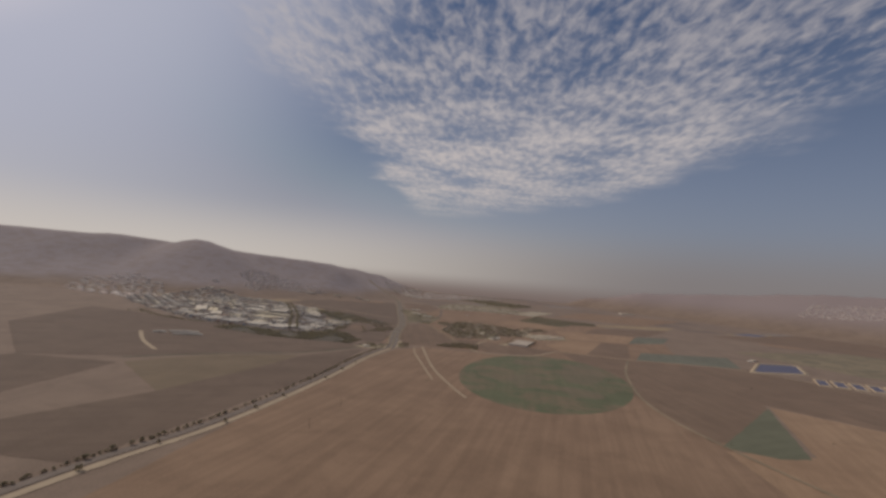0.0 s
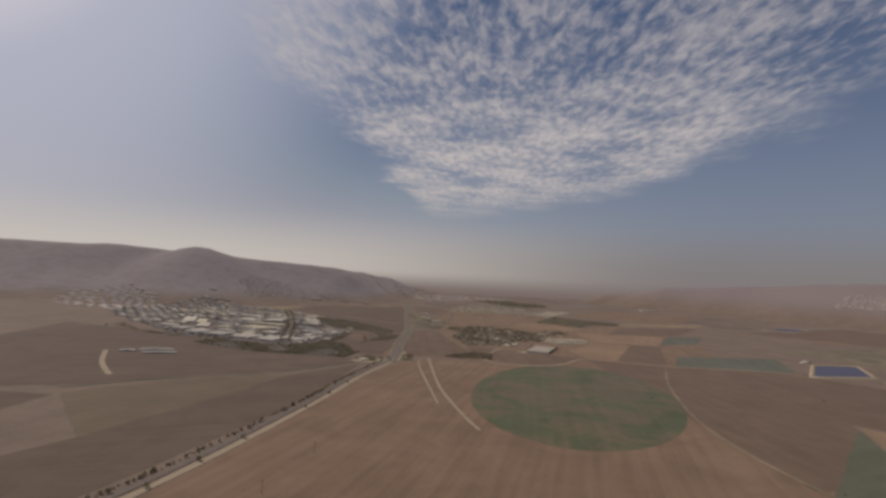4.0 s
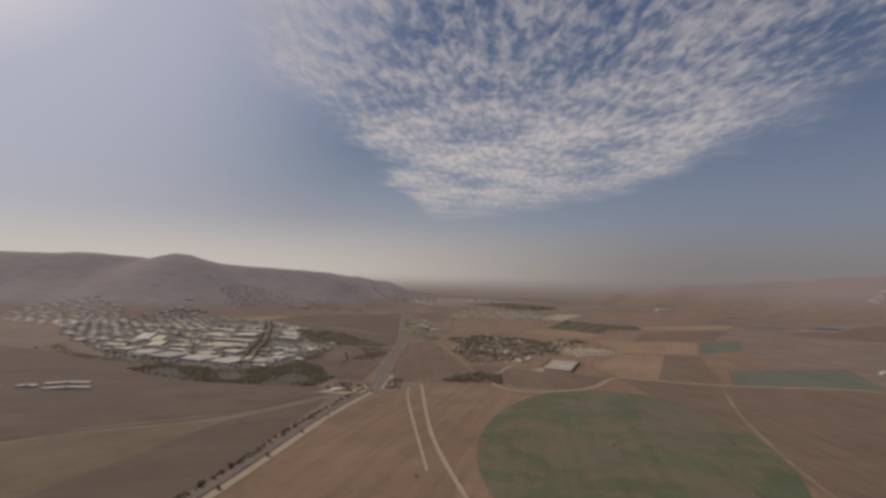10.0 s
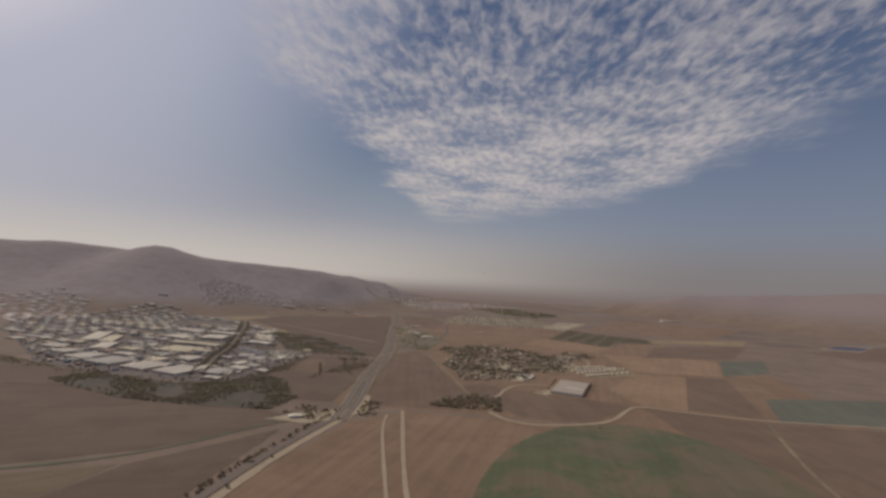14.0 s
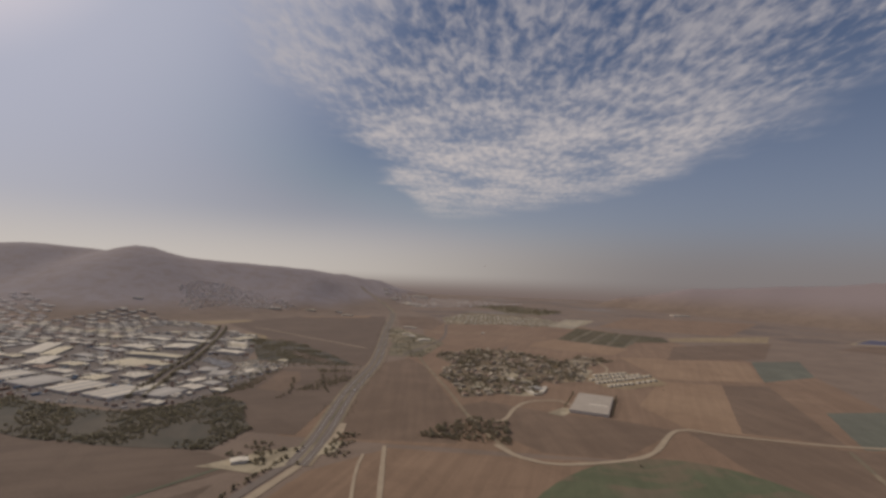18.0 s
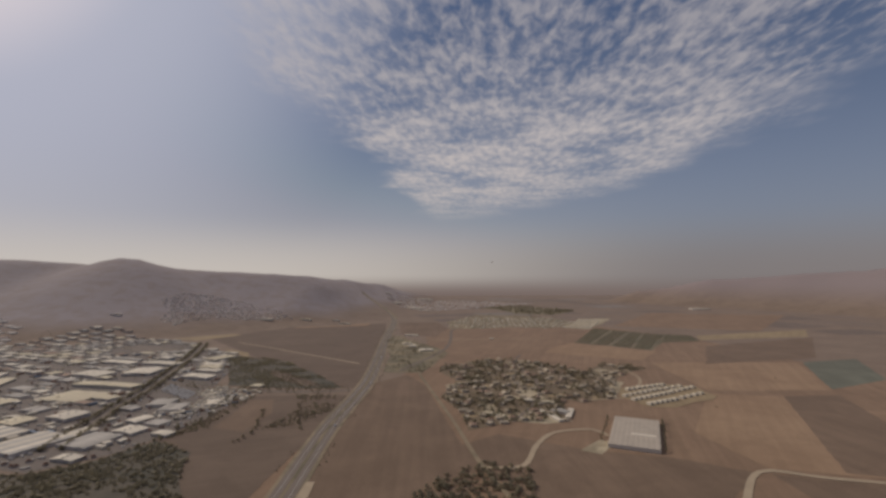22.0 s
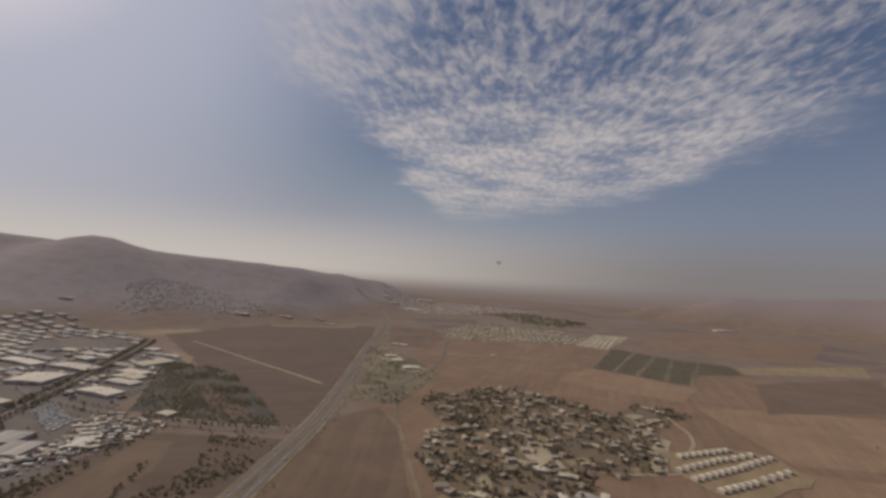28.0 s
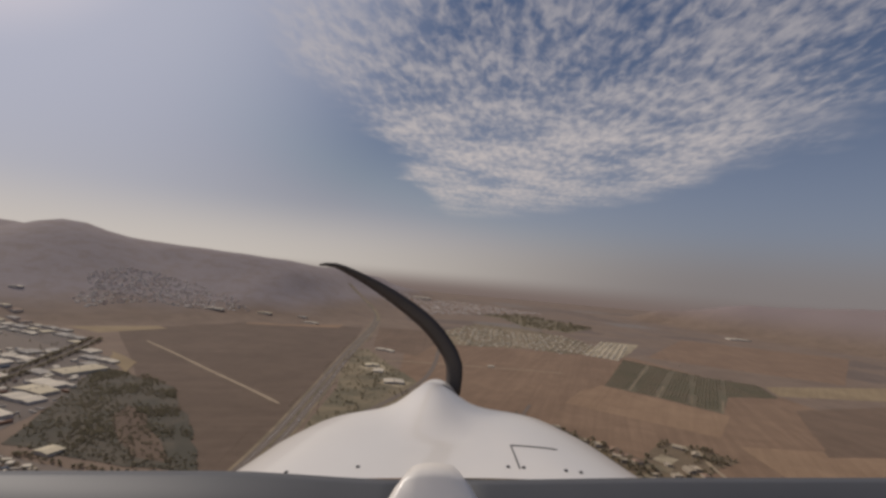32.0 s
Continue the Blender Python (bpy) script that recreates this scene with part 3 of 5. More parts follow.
# ---- trees ----
def crown_arrays(seed, clumps, spread, tall, size):
    """The corners and faces of a crown: sprays of leaves, each a bent blade, gathered in clumps."""
    rng = random.Random(seed)
    verts, faces = [], []
    for _ in range(clumps):
        a, r, u = rng.uniform(0, math.tau), spread * math.sqrt(rng.random()), rng.random()
        at = Vector((r * math.cos(a), r * math.sin(a), tall * (0.30 + 0.66 * u * (1 - 0.5 * (r / spread) ** 2))))
        for _ in range(5):
            turn, lean = rng.uniform(0, math.tau), rng.uniform(-0.9, 0.9)
            c = at + Vector((rng.uniform(-1, 1), rng.uniform(-1, 1), rng.uniform(-0.6, 0.6))) * size * 0.75
            e = Vector((math.cos(turn), math.sin(turn), 0)) * size * rng.uniform(0.45, 0.85)
            f = Vector((-math.sin(turn) * math.cos(lean), math.cos(turn) * math.cos(lean), math.sin(lean))) * size * rng.uniform(0.45, 0.85)
            n = len(verts)
            verts += [tuple(c - e), tuple(c - f * 0.8), tuple(c + e - Vector((0, 0, size * 0.2))), tuple(c + f)]
            faces += [[n, n + 1, n + 2], [n, n + 2, n + 3]]
    return verts, faces


def trunk_arrays(seed, tall, thick):
    """A tapered trunk with three limbs."""
    rng = random.Random(seed)
    verts, faces = [], []
    runs = [((0, 0, 0), (rng.uniform(-.2, .2), rng.uniform(-.2, .2), tall * 0.6), thick, thick * 0.55)]
    for k in range(3):
        a = k * 2.1 + rng.uniform(-.4, .4)
        runs.append(((0, 0, tall * 0.38), (math.cos(a) * tall * 0.24, math.sin(a) * tall * 0.24, tall * 0.72), thick * 0.5, thick * 0.2))
    for p, q, r0, r1 in runs:
        n = len(verts)
        for c, r in ((p, r0), (q, r1)):
            verts += [(c[0] + r * math.cos(j * math.tau / 6), c[1] + r * math.sin(j * math.tau / 6), c[2]) for j in range(6)]
        faces += [[n + j, n + (j + 1) % 6, n + 6 + (j + 1) % 6, n + 6 + j] for j in range(6)]
    return verts, faces


def raw_mesh(name, verts, faces, mats, which=None):
    me = bpy.data.meshes.new(name)
    me.from_pydata(verts, [], faces)
    for m in mats:
        me.materials.append(M[m])
    if which is not None:
        me.polygons.foreach_set("material_index", which)
    return me


TREES = []
for seed, (clumps, spread, tall, size) in enumerate([(48, 3.2, 7.0, 1.0), (42, 2.6, 6.4, 0.95), (34, 1.5, 9.0, 0.85), (54, 4.0, 7.4, 1.1)]):
    TREES.append((raw_mesh("trunk", *trunk_arrays(seed, tall, 0.28), ["bark"]), raw_mesh("crown", *crown_arrays(seed + 50, clumps, spread, tall, size), ["leaf"])))


def tree(x, y, kind, size, label, group):
    trunk, crown = TREES[kind]
    t = thing("tree", pose(x, y, height(x, y), 0, 0, RNG.uniform(0, 360)) @ Matrix.Scale(size, 4), label, "tree", group)
    for name, me in (("trunk", trunk), ("crown", crown)):
        new(name, me).parent = t


def rough_copies(name, spots, label, category, clumps=9, low=False):
    """A wood: many trees with their trunks joined in one mesh of clumps."""
    kinds = []
    for seed in range(4):
        cv, cf = crown_arrays(seed + 90, clumps, 2.6, 4.0 if low else 7.5, 1.55)
        tv, tf = trunk_arrays(seed, 4.0 if low else 7.5, 0.3)
        kinds.append((np.array(tv + cv), [f for f in tf] + [[i + len(tv) for i in f] for f in cf], len(tf)))
    verts, faces, which, n = [], [], [], 0
    for x, y, s in spots:
        v, f, bark = kinds[RNG.randrange(4)]
        a = RNG.uniform(0, math.tau)
        c, d = math.cos(a) * s, math.sin(a) * s
        verts.append(np.c_[v[:, 0] * c - v[:, 1] * d + x, v[:, 0] * d + v[:, 1] * c + y, v[:, 2] * s * RNG.uniform(0.8, 1.15) + height(x, y)])
        faces += [[i + n for i in q] for q in f]
        which += [0] * bark + [1] * (len(f) - bark)
        n += len(v)
    me = raw_mesh(name, np.concatenate(verts).tolist(), faces, ["bark", "leaf"], which)
    return tagged(new(name, me), label, category, kind="stuff")


def inside(x, y, pts):
    odd = False
    for (x0, y0), (x1, y1) in zip(pts, pts[1:] + pts[:1]):
        if (y0 > y) != (y1 > y) and x < (x1 - x0) * (y - y0) / (y1 - y0) + x0:
            odd = not odd
    return odd


def scatter(pts, count, gap=0.0, clump=0.0, rng=RNG):
    """Random spots in an outline; clump: how strongly they gather in groups."""
    x0, x1 = min(p[0] for p in pts), max(p[0] for p in pts)
    y0, y1 = min(p[1] for p in pts), max(p[1] for p in pts)
    out, tries = [], 0
    while len(out) < count and tries < count * 40:
        tries += 1
        x, y = rng.uniform(x0, x1), rng.uniform(y0, y1)
        if not inside(x, y, pts) or rng.random() < clump * (0.5 - 1.6 * noise.noise((x / 60, y / 60, 2))):
            continue
        if gap and any(abs(x - a) + abs(y - b) < gap for a, b in out[-400:]):
            continue
        out.append((x, y))
    return out


def along(pts, gap, shift, wobble):
    line = smooth_line(pts, gap)
    for p, q in zip(line, line[1:]):
        d = (q - p).normalized()
        yield (p.x + d.y * shift + RNG.uniform(-wobble, wobble), p.y - d.x * shift + RNG.uniform(-wobble, wobble))


# ---- houses ----
def hip(bm, w, d, z0, rise, over=0.5):
    a, b = w / 2 + over, d / 2 + over
    r = max(b - a, 0.2)
    low = [bm.verts.new(p) for p in ((-a, -b, z0), (a, -b, z0), (a, b, z0), (-a, b, z0))]
    top = [bm.verts.new((0, -r, z0 + rise)), bm.verts.new((0, r, z0 + rise))]
    for f in ((low[0], low[1], top[0]), (low[1], low[2], top[1], top[0]), (low[2], low[3], top[1]), (low[3], low[0], top[0], top[1]), low[::-1]):
        bm.faces.new(f)
    return bm


def flat_roof(bm, w, d, z0):
    box(bm, 0, 0, z0, w + 0.5, d + 0.5, 0.35)
    for x, y, sx, sy in ((0, d / 2 + .15, w + .5, .2), (0, -d / 2 - .15, w + .5, .2), (w / 2 + .15, 0, .2, d + .1), (-w / 2 - .15, 0, .2, d + .1)):
        box(bm, x, y, z0 + 0.35, sx, sy, 0.45)
    return bm


def house(w, d, h, roof, wall, cover, label, windows=2, tank=False):
    """One house at the origin; the copies share its meshes."""
    t = thing("house", pose(0, 0, 0), label, "house")
    bm = bmesh.new()
    box(bm, 0, 0, -0.3, w, d, h + 0.3)
    part("wall", bm, wall, t)
    bm = bmesh.new()
    part("roof", hip(bm, w, d, h, 1.9) if roof == "hip" else gable(bm, w, d, h + 0.2, 1.7) if roof == "gable" else flat_roof(bm, w, d, h), cover, t)
    for s in (-1, 1):
        for k in range(windows):
            bm = bmesh.new()
            x = (k + 0.5) / windows * w - w / 2
            box(bm, x, s * d / 2, 1.1, 1.5, 0.12, 1.3)
            part("window", bm, "pane", t)
    bm = bmesh.new()
    box(bm, w / 2, 0, 0, 0.14, 1.1, 2.1)
    part("door", bm, "bark", t)
    if tank:
        bm = bmesh.new()
        bmesh.ops.create_cone(bm, cap_ends=True, segments=10, radius1=0.55, radius2=0.55, depth=1.3, matrix=Matrix.Translation((w / 4, d / 4, h + 1.1)))
        part("water_tank", bm, "white_roof", t)
    return t


# ---- warehouses ----
vent = bmesh.new()
box(vent, 0, 0, 0, 1.4, 2.4, 0.8)
VENT = mesh_of("ridge_vent", vent, "grey_roof")


def warehouse(cx, cy, lx, ly, h, turn, cover, wall, label, bays=1, doors=3, name="warehouse", group="warehouses of the industrial estate"):
    """A shed with its bays side by side along x, roller doors, and vents on the ridges."""
    h *= 0.44
    t = thing(name, pose(cx, cy, height(cx, cy), 0, 0, turn), label, "building", group)
    bm = bmesh.new()
    box(bm, 0, 0, -2.0, lx, ly, h + 2.0)
    part("wall", bm, wall, t)
    wide = lx / bays
    for k in range(bays):
        x = (k + 0.5) * wide - lx / 2
        bm = gable(bmesh.new(), wide, ly, h + 0.35, min(1.3, wide * 0.05), 0.15 if bays > 1 else 0.5, 0.3)
        bmesh.ops.translate(bm, vec=(x, 0, 0), verts=bm.verts[:])
        roof = part("roof", bm, "grey_roof" if bays > 3 and k % 2 and cover == "white_roof" else cover, t)
        if bays == 1 and lx > 24:
            for j in range(3):
                ob = new("ridge_vent", VENT)
                ob.location, ob.parent = (x, (j - 1) * ly * 0.3, h + 0.15 + min(1.3, wide * 0.05)), roof
    for k in range(doors):
        x = (k + 0.5) / doors * lx - lx / 2
        bm = bmesh.new()
        box(bm, x, -ly / 2, 0, min(4.5, lx / doors * 0.6), 0.25, min(4.6, h * 0.7))
        part("roller_door", bm, "grey_wall" if wall == "wall" else "steel", t)
    bm = bmesh.new()
    box(bm, lx / 2, 0, h * 0.62, 0.2, ly * 0.8, h * 0.12)
    part("window_band", bm, "pane", t)
    return t


# ---- the industrial estate ----
estate = [(-395, 1290), (-440, 1235), (-640, 1255), (-760, 1290), (-1250, 1680), (-1420, 2080), (-1180, 2240), (-880, 2120), (-720, 1990), (-600, 1935), (-520, 1740), (-470, 1590), (-405, 1520), (-375, 1430)]
yard_sheet = lay("industrial_yard", estate, "paving", "worn grey paving of the industrial estate", "pavement")
YARD = yard_sheet.data.vertices[0].co.z
boulevard = [(-470, 1290), (-505, 1385), (-532, 1454), (-568, 1565), (-650, 1765), (-735, 1960), (-800, 2090)]
ribbon("estate_road", boulevard, 9, "asphalt", 0.16, "asphalt road through the industrial estate")
cross_road = [(-1000, 1760), (-800, 1700), (-590, 1620), (-516, 1597), (-440, 1578), (-369, 1570), (-290, 1572), (-235, 1590)]
ribbon("estate_road", cross_road, 11, "asphalt", 0.18, "asphalt road between the estate and the highway")
ribbon("estate_road", [(-860, 1330), (-760, 1440), (-680, 1480), (-545, 1440)], 9, "asphalt", 0.15, "asphalt side road in the industrial estate")
ribbon("dirt_track", [(-720, 2130), (-608, 2054), (-476, 1960), (-359, 1879), (-285, 1825)], 6, "track", 0.14, "pale diagonal track across the brown field", rough=0.3)

SHEDS = [  # middle x, y, length along x and y, height, turn, bays, roof, name of the look
    (-615, 1856, 36, 62, 9, -17, 1, "yellow_roof", "pale yellow-roofed steel warehouse at the estate corner"),
    (-588, 1778, 52, 24, 8, -10, 2, "white_roof", "white twin-gabled workshop shed beside the boulevard"),
    (-572, 1748, 50, 24, 8, -10, 1, "yellow_roof", "yellowed flat-gabled workshop shed in a row"),
    (-556, 1716, 52, 22, 7, -10, 2, "white_roof", "white twin-gabled workshop shed in a row"),
    (-538, 1655, 58, 26, 10, -12, 1, "white_roof", "long white-roofed warehouse with dark walls"),
    (-696, 1778, 84, 30, 9, -9, 1, "white_roof", "long white-roofed warehouse with grey walls"),
    (-798, 1782, 88, 24, 9, -14, 1, "white_roof", "long white-roofed warehouse behind the yards"),
    (-812, 1822, 80, 16, 8, -14, 1, "grey_roof", "narrow grey-roofed store shed"),
    (-672, 1690, 52, 58, 11, 10, 1, "white_roof", "large white-roofed hall with a stepped corner"),
    (-750, 1660, 68, 42, 10, -12, 1, "white_roof", "large pale-roofed production hall"),
    (-650, 1575, 118, 24, 10, -6, 1, "yellow_roof", "long cream-roofed hall on the yard's edge"),
    (-640, 1500, 74, 60, 6, -6, 3, "yellow_roof", "low tan-roofed triple-bay factory shed"),
    (-556, 1402, 34, 34, 10, -12, 1, "white_roof", "square white-roofed warehouse beside the boulevard"),
    (-603, 1375, 32, 30, 7, -8, 1, "yellow_roof", "small tan-roofed workshop beside the boulevard"),
    (-480, 1478, 30, 34, 8, 10, 2, "grey_roof", "grey twin-bay warehouse with pale ridge strips"),
    (-447, 1455, 30, 36, 8, 10, 2, "grey_roof", "grey twin-bay warehouse beside the vehicle yard"),
    (-410, 1488, 16, 28, 5, 16, 1, "white_roof", "long white-roofed canopy shed in the vehicle yard"),
    (-452, 1397, 18, 26, 8, -18, 1, "white_roof", "small white-roofed store building"),
    (-430, 1268, 26, 14, 6, -6, 1, "white_roof", "small white-roofed shed at the wood's edge"),
    (-450, 1318, 40, 46, 7, -10, 3, "grey_roof", "grey multi-bay shed at the estate's edge"),
    (-510, 1304, 54, 62, 8, -16, 6, "white_roof", "white striped multi-bay shed with parallel ridges"),
    (-580, 1318, 52, 60, 8, -15, 5, "white_roof", "white striped multi-bay shed with parallel ridges"),
    (-660, 1335, 62, 56, 8, -14, 6, "grey_roof", "grey multi-bay greenhouse-like shed"),
    (-730, 1360, 48, 50, 8, -14, 4, "white_roof", "pale multi-bay shed at the estate's edge"),
    (-786, 1470, 30, 80, 9, 24, 1, "white_roof", "long white-roofed warehouse set askew"),
    (-900, 1585, 34, 140, 9, 28, 2, "white_roof", "very long pale double-gabled hall"),
    (-845, 1560, 26, 100, 8, 26, 1, "yellow_roof", "long cream-roofed hall beside another hall"),
    (-720, 1460, 40, 26, 7, -8, 1, "yellow_roof", "small yellow-roofed workshop in a yard"),
    (-486, 1345, 22, 30, 6, -14, 2, "white_roof", "small twin-bay white-roofed workshop"),
    (-690, 1405, 44, 18, 6, -10, 1, "white_roof", "narrow white-roofed store beside the side road"),
    (-630, 1428, 30, 20, 6, -10, 1, "grey_roof", "grey-roofed workshop beside the side road"),
    (-800, 1395, 40, 36, 7, -14, 4, "white_roof", "pale striped multi-bay shed at the wood's edge"),
    (-870, 1440, 46, 34, 7, -14, 5, "white_roof", "pale striped multi-bay shed at the wood's edge"),
]
TAKEN = [(-880, 1985, 85), (-510, 1560, 50), (-455, 1525, 45), (-415, 1470, 45), (-400, 1430, 30)]
for cx, cy, lx, ly, h, turn, bays, cover, label in SHEDS:
    warehouse(cx, cy, lx, ly, h, turn, cover, "grey_wall" if cover != "yellow_roof" else "wall", label, bays, 2 + (lx > 40))
    TAKEN.append((cx, cy, max(lx, ly) * 0.5))

# the farther blocks of the estate stand on one slanting grid
rng_far = random.Random(21)
for i in range(-9, 17):
    for j in range(-9, 14):
        u, v = i * 46 + rng_far.uniform(-4, 4), j * 34 + rng_far.uniform(-2, 2)
        a = radians(-13)
        x, y = -900 + u * math.cos(a) - v * math.sin(a), 1780 + u * math.sin(a) + v * math.cos(a)
        lx, ly = rng_far.uniform(22, 41), rng_far.uniform(12, 24)
        if not inside(x, y, estate) or any(math.hypot(x - p, y - q) < r * 0.92 + max(lx, ly) * 0.44 for p, q, r in TAKEN):
            continue
        if min((p - Vector((x, y))).length for p in smooth_line(boulevard) + smooth_line(cross_road)) < 12 + min(lx, ly) * 0.5:
            continue
        cover = rng_far.choice(("white_roof", "grey_roof", "grey_roof", "yellow_roof", "white_roof", "grey_roof", "tile"))
        look_of = {"white_roof": "white-roofed industrial shed among packed yards", "grey_roof": "grey-roofed industrial shed among packed yards",
                   "yellow_roof": "tan-roofed industrial shed among packed yards", "tile": "rust-roofed industrial shed among packed yards"}[cover]
        warehouse(x, y, lx, ly, rng_far.uniform(4.5, 8), -13, cover, rng_far.choice(("wall", "grey_wall")), look_of, rng_far.choice((1, 1, 2, 3)), 2)
        TAKEN.append((x, y, max(lx, ly) * 0.5))

lay("vehicle_park", [(-1050, 2045), (-1028, 2080), (-785, 1985), (-735, 1885), (-841, 1920)], "asphalt", "broad dark paved vehicle park behind the sheds", "pavement")

for k in range(6):
    t = thing("storage_canopy", pose(-446 + k * 11, 1532 - k * 10.5, 0, 0, 0, -62), "short white vehicle canopy in the crowded yard", "canopy", "yard canopies")
    bm = bmesh.new()
    box(bm, 0, 0, 2.9, 5.0, 24 - k % 3 * 5, 0.22)
    part("roof", bm, "white_roof", t)
    for s in (-1, 1):
        for q in (-8, 8):
            bm = bmesh.new()
            box(bm, s * 2.1, q * 0.8, 0, 0.2, 0.2, 2.95)
            part("post", bm, "steel", t)


# ---- parked vehicles ----
def wheel_mesh(r, w):
    bm = bmesh.new()
    bmesh.ops.create_cone(bm, cap_ends=True, segments=10, radius1=r, radius2=r, depth=w, matrix=Matrix.Rotation(math.pi / 2, 4, "Y"))
    return mesh_of("wheel", bm, "pane")


def vehicle(name, label, body, cabin, wheels, r, category):
    t = thing(name, pose(0, 0, 0), label, category)
    me = wheel_mesh(r, 0.3)
    for nm, (x, y, z, w, d, h), mat, bevel in ((*body, 0.12), (*cabin, 0.25)):
        bm = bmesh.new()
        box(bm, x, y, z, w, d, h)
        bmesh.ops.bevel(bm, geom=bm.edges[:], offset=bevel, segments=2, affect="EDGES")
        part(nm, bm, mat, t)
    for x, y in wheels:
        ob = new("wheel", me)
        ob.location, ob.parent = (x, y, r), t
    return t


car_wheels = [(-0.8, -1.35), (0.8, -1.35), (-0.8, 1.35), (0.8, 1.35)]
cars = [vehicle("car", f"{c} parked car in a dusty yard", ("body", (0, 0, 0.3, 1.8, 4.4, 0.75), m), ("cabin", (0, -0.2, 1.0, 1.55, 2.3, 0.6), m), car_wheels, 0.32, "car")
        for c, m in (("white", "car_white"), ("grey", "grey_wall"))]
truck_wheels = [(-1.1, -4.5), (1.1, -4.5), (-1.1, -3.2), (1.1, -3.2), (-1.1, 4.6), (1.1, 4.6)]
trucks = [vehicle("truck", "white box truck parked in the yard", ("cargo_box", (0, -1.2, 1.0, 2.5, 9.0, 2.7), "white_roof"), ("cab", (0, 4.7, 0.6, 2.4, 2.2, 2.3), "wall"), truck_wheels, 0.5, "truck")]
for k, c in enumerate(cars):
    c.matrix_world = pose(-448 + k * 4, 1422, YARD, 0, 0, 20)
    tagged(c, group="cars parked in the estate")
trucks[0].matrix_world = pose(-420, 1436, YARD, 0, 0, -24)
tagged(trucks[0], group="trucks parked in the estate")
lot = [(-430, 1400), (-385, 1410), (-375, 1470), (-400, 1530), (-440, 1560), (-480, 1560), (-425, 1475)]
for n, (x, y) in enumerate(scatter(lot, 75, 6)):
    source = trucks[0] if n % 3 == 0 else cars[n % 2]
    copy_thing(source, pose(x, y, YARD, 0, 0, -24 + 90 * (n % 2) + RNG.uniform(-4, 4)))
for n, (x, y) in enumerate(scatter([(-520, 1480), (-540, 1530), (-560, 1600), (-620, 1720), (-660, 1740), (-600, 1560), (-570, 1470)], 24, 9)):
    copy_thing(cars[n % 2], pose(x, y, YARD, 0, 0, -18 + 90 * (n % 2)))
# slanting rows of vehicles in the paved park beside the boulevard
lay("vehicle_park", [(-556, 1580), (-520, 1600), (-424, 1552), (-380, 1436), (-415, 1430), (-516, 1510)], "paving", "worn pale paving of a crowded vehicle park", "pavement")
for row in range(9):
    for k in range(14):
        x, y = -538 + row * 9.2 - k * 0.85, 1556 - row * 6.2 + k * 3.1
        if RNG.random() < 0.84:
            copy_thing(cars[(row * 3 + k * 5) % 4 == 0], pose(x + RNG.uniform(-0.3, 0.3), y + RNG.uniform(-0.6, 0.6), YARD + 0.2, 0, 0, 74 + RNG.uniform(-5, 5)))
for n, (x, y) in enumerate(along(highway[2:8], 95, 7, 2)):
    copy_thing(cars[n % 2], pose(x, y, 0.46, 0, 0, 8))


# ---- containers and small stores that crowd the estate's yards ----
def container(mat, w, d, h, label):
    t = thing("storage_container", pose(0, 0, 0), label, "container", "containers in the yards")
    bm = bmesh.new()
    box(bm, 0, 0, 0.15, w, d, h)
    bmesh.ops.bevel(bm, geom=bm.edges[:], offset=0.1, segments=1, affect="EDGES")
    part("body", bm, mat, t)
    for s in (-1, 1):
        bm = bmesh.new()
        box(bm, s * w / 4, -d / 2 - 0.04, 0.3, w * 0.46, 0.08, h - 0.3)
        part("door", bm, mat, t)
    bm = bmesh.new()
    box(bm, 0, 0, h + 0.15, w * 0.98, d * 0.98, 0.08)
    part("roof", bm, mat if mat != "wall" else "white_roof", t)
    return t


boxes_of = [container("white_roof", 5.0, 12.0, 3.0, "white site store standing in a yard"), container("rust", 2.5, 12.0, 2.6, "rusty brown shipping container in a yard"),
            container("wall", 7.0, 9.0, 3.2, "cream prefabricated yard office"), container("blue_steel", 2.5, 12.0, 2.6, "faded blue shipping container in a yard")]
near_estate = [(-400, 1300), (-640, 1262), (-760, 1300), (-980, 1480), (-1000, 1760), (-800, 1960), (-620, 1920), (-530, 1740), (-480, 1600), (-590, 1560), (-520, 1460), (-440, 1400)]
road_pts = smooth_line(boulevard) + smooth_line(cross_road)
laid = 0
for x, y in scatter(near_estate, 900, 8, rng=random.Random(44)):
    if laid >= 190 or any(math.hypot(x - p, y - q) < r * 0.9 + 5 for p, q, r in TAKEN) or min((p - Vector((x, y))).length for p in road_pts) < 17:
        continue
    m = pose(x, y, YARD, 0, 0, -13 + 90 * (laid % 3 == 0))
    if laid < 4:
        boxes_of[laid].matrix_world = m
    else:
        copy_thing(boxes_of[(0, 2, 0, 1, 2, 3, 0)[laid % 7]], m)
    laid += 1

packed = [(-456, 1588), (-372, 1562), (-372, 1510), (-404, 1432), (-440, 1410), (-462, 1436), (-432, 1490), (-470, 1560)]
rng_yard = random.Random(77)
for n, (x, y) in enumerate(scatter(packed, 120, 8.5, rng=rng_yard)):
    if any(math.hypot(x - p, y - q) < 16 for p, q in ((-480, 1478), (-447, 1455), (-410, 1488), (-452, 1397))):
        continue
    copy_thing(boxes_of[(0, 2, 0, 0, 3, 2, 1)[n % 7]] if n % 3 else trucks[0], pose(x, y, YARD + 0.21, 0, 0, -62 + 90 * (n % 5 == 0)) @ Matrix.Scale(rng_yard.uniform(0.5, 0.75), 4))

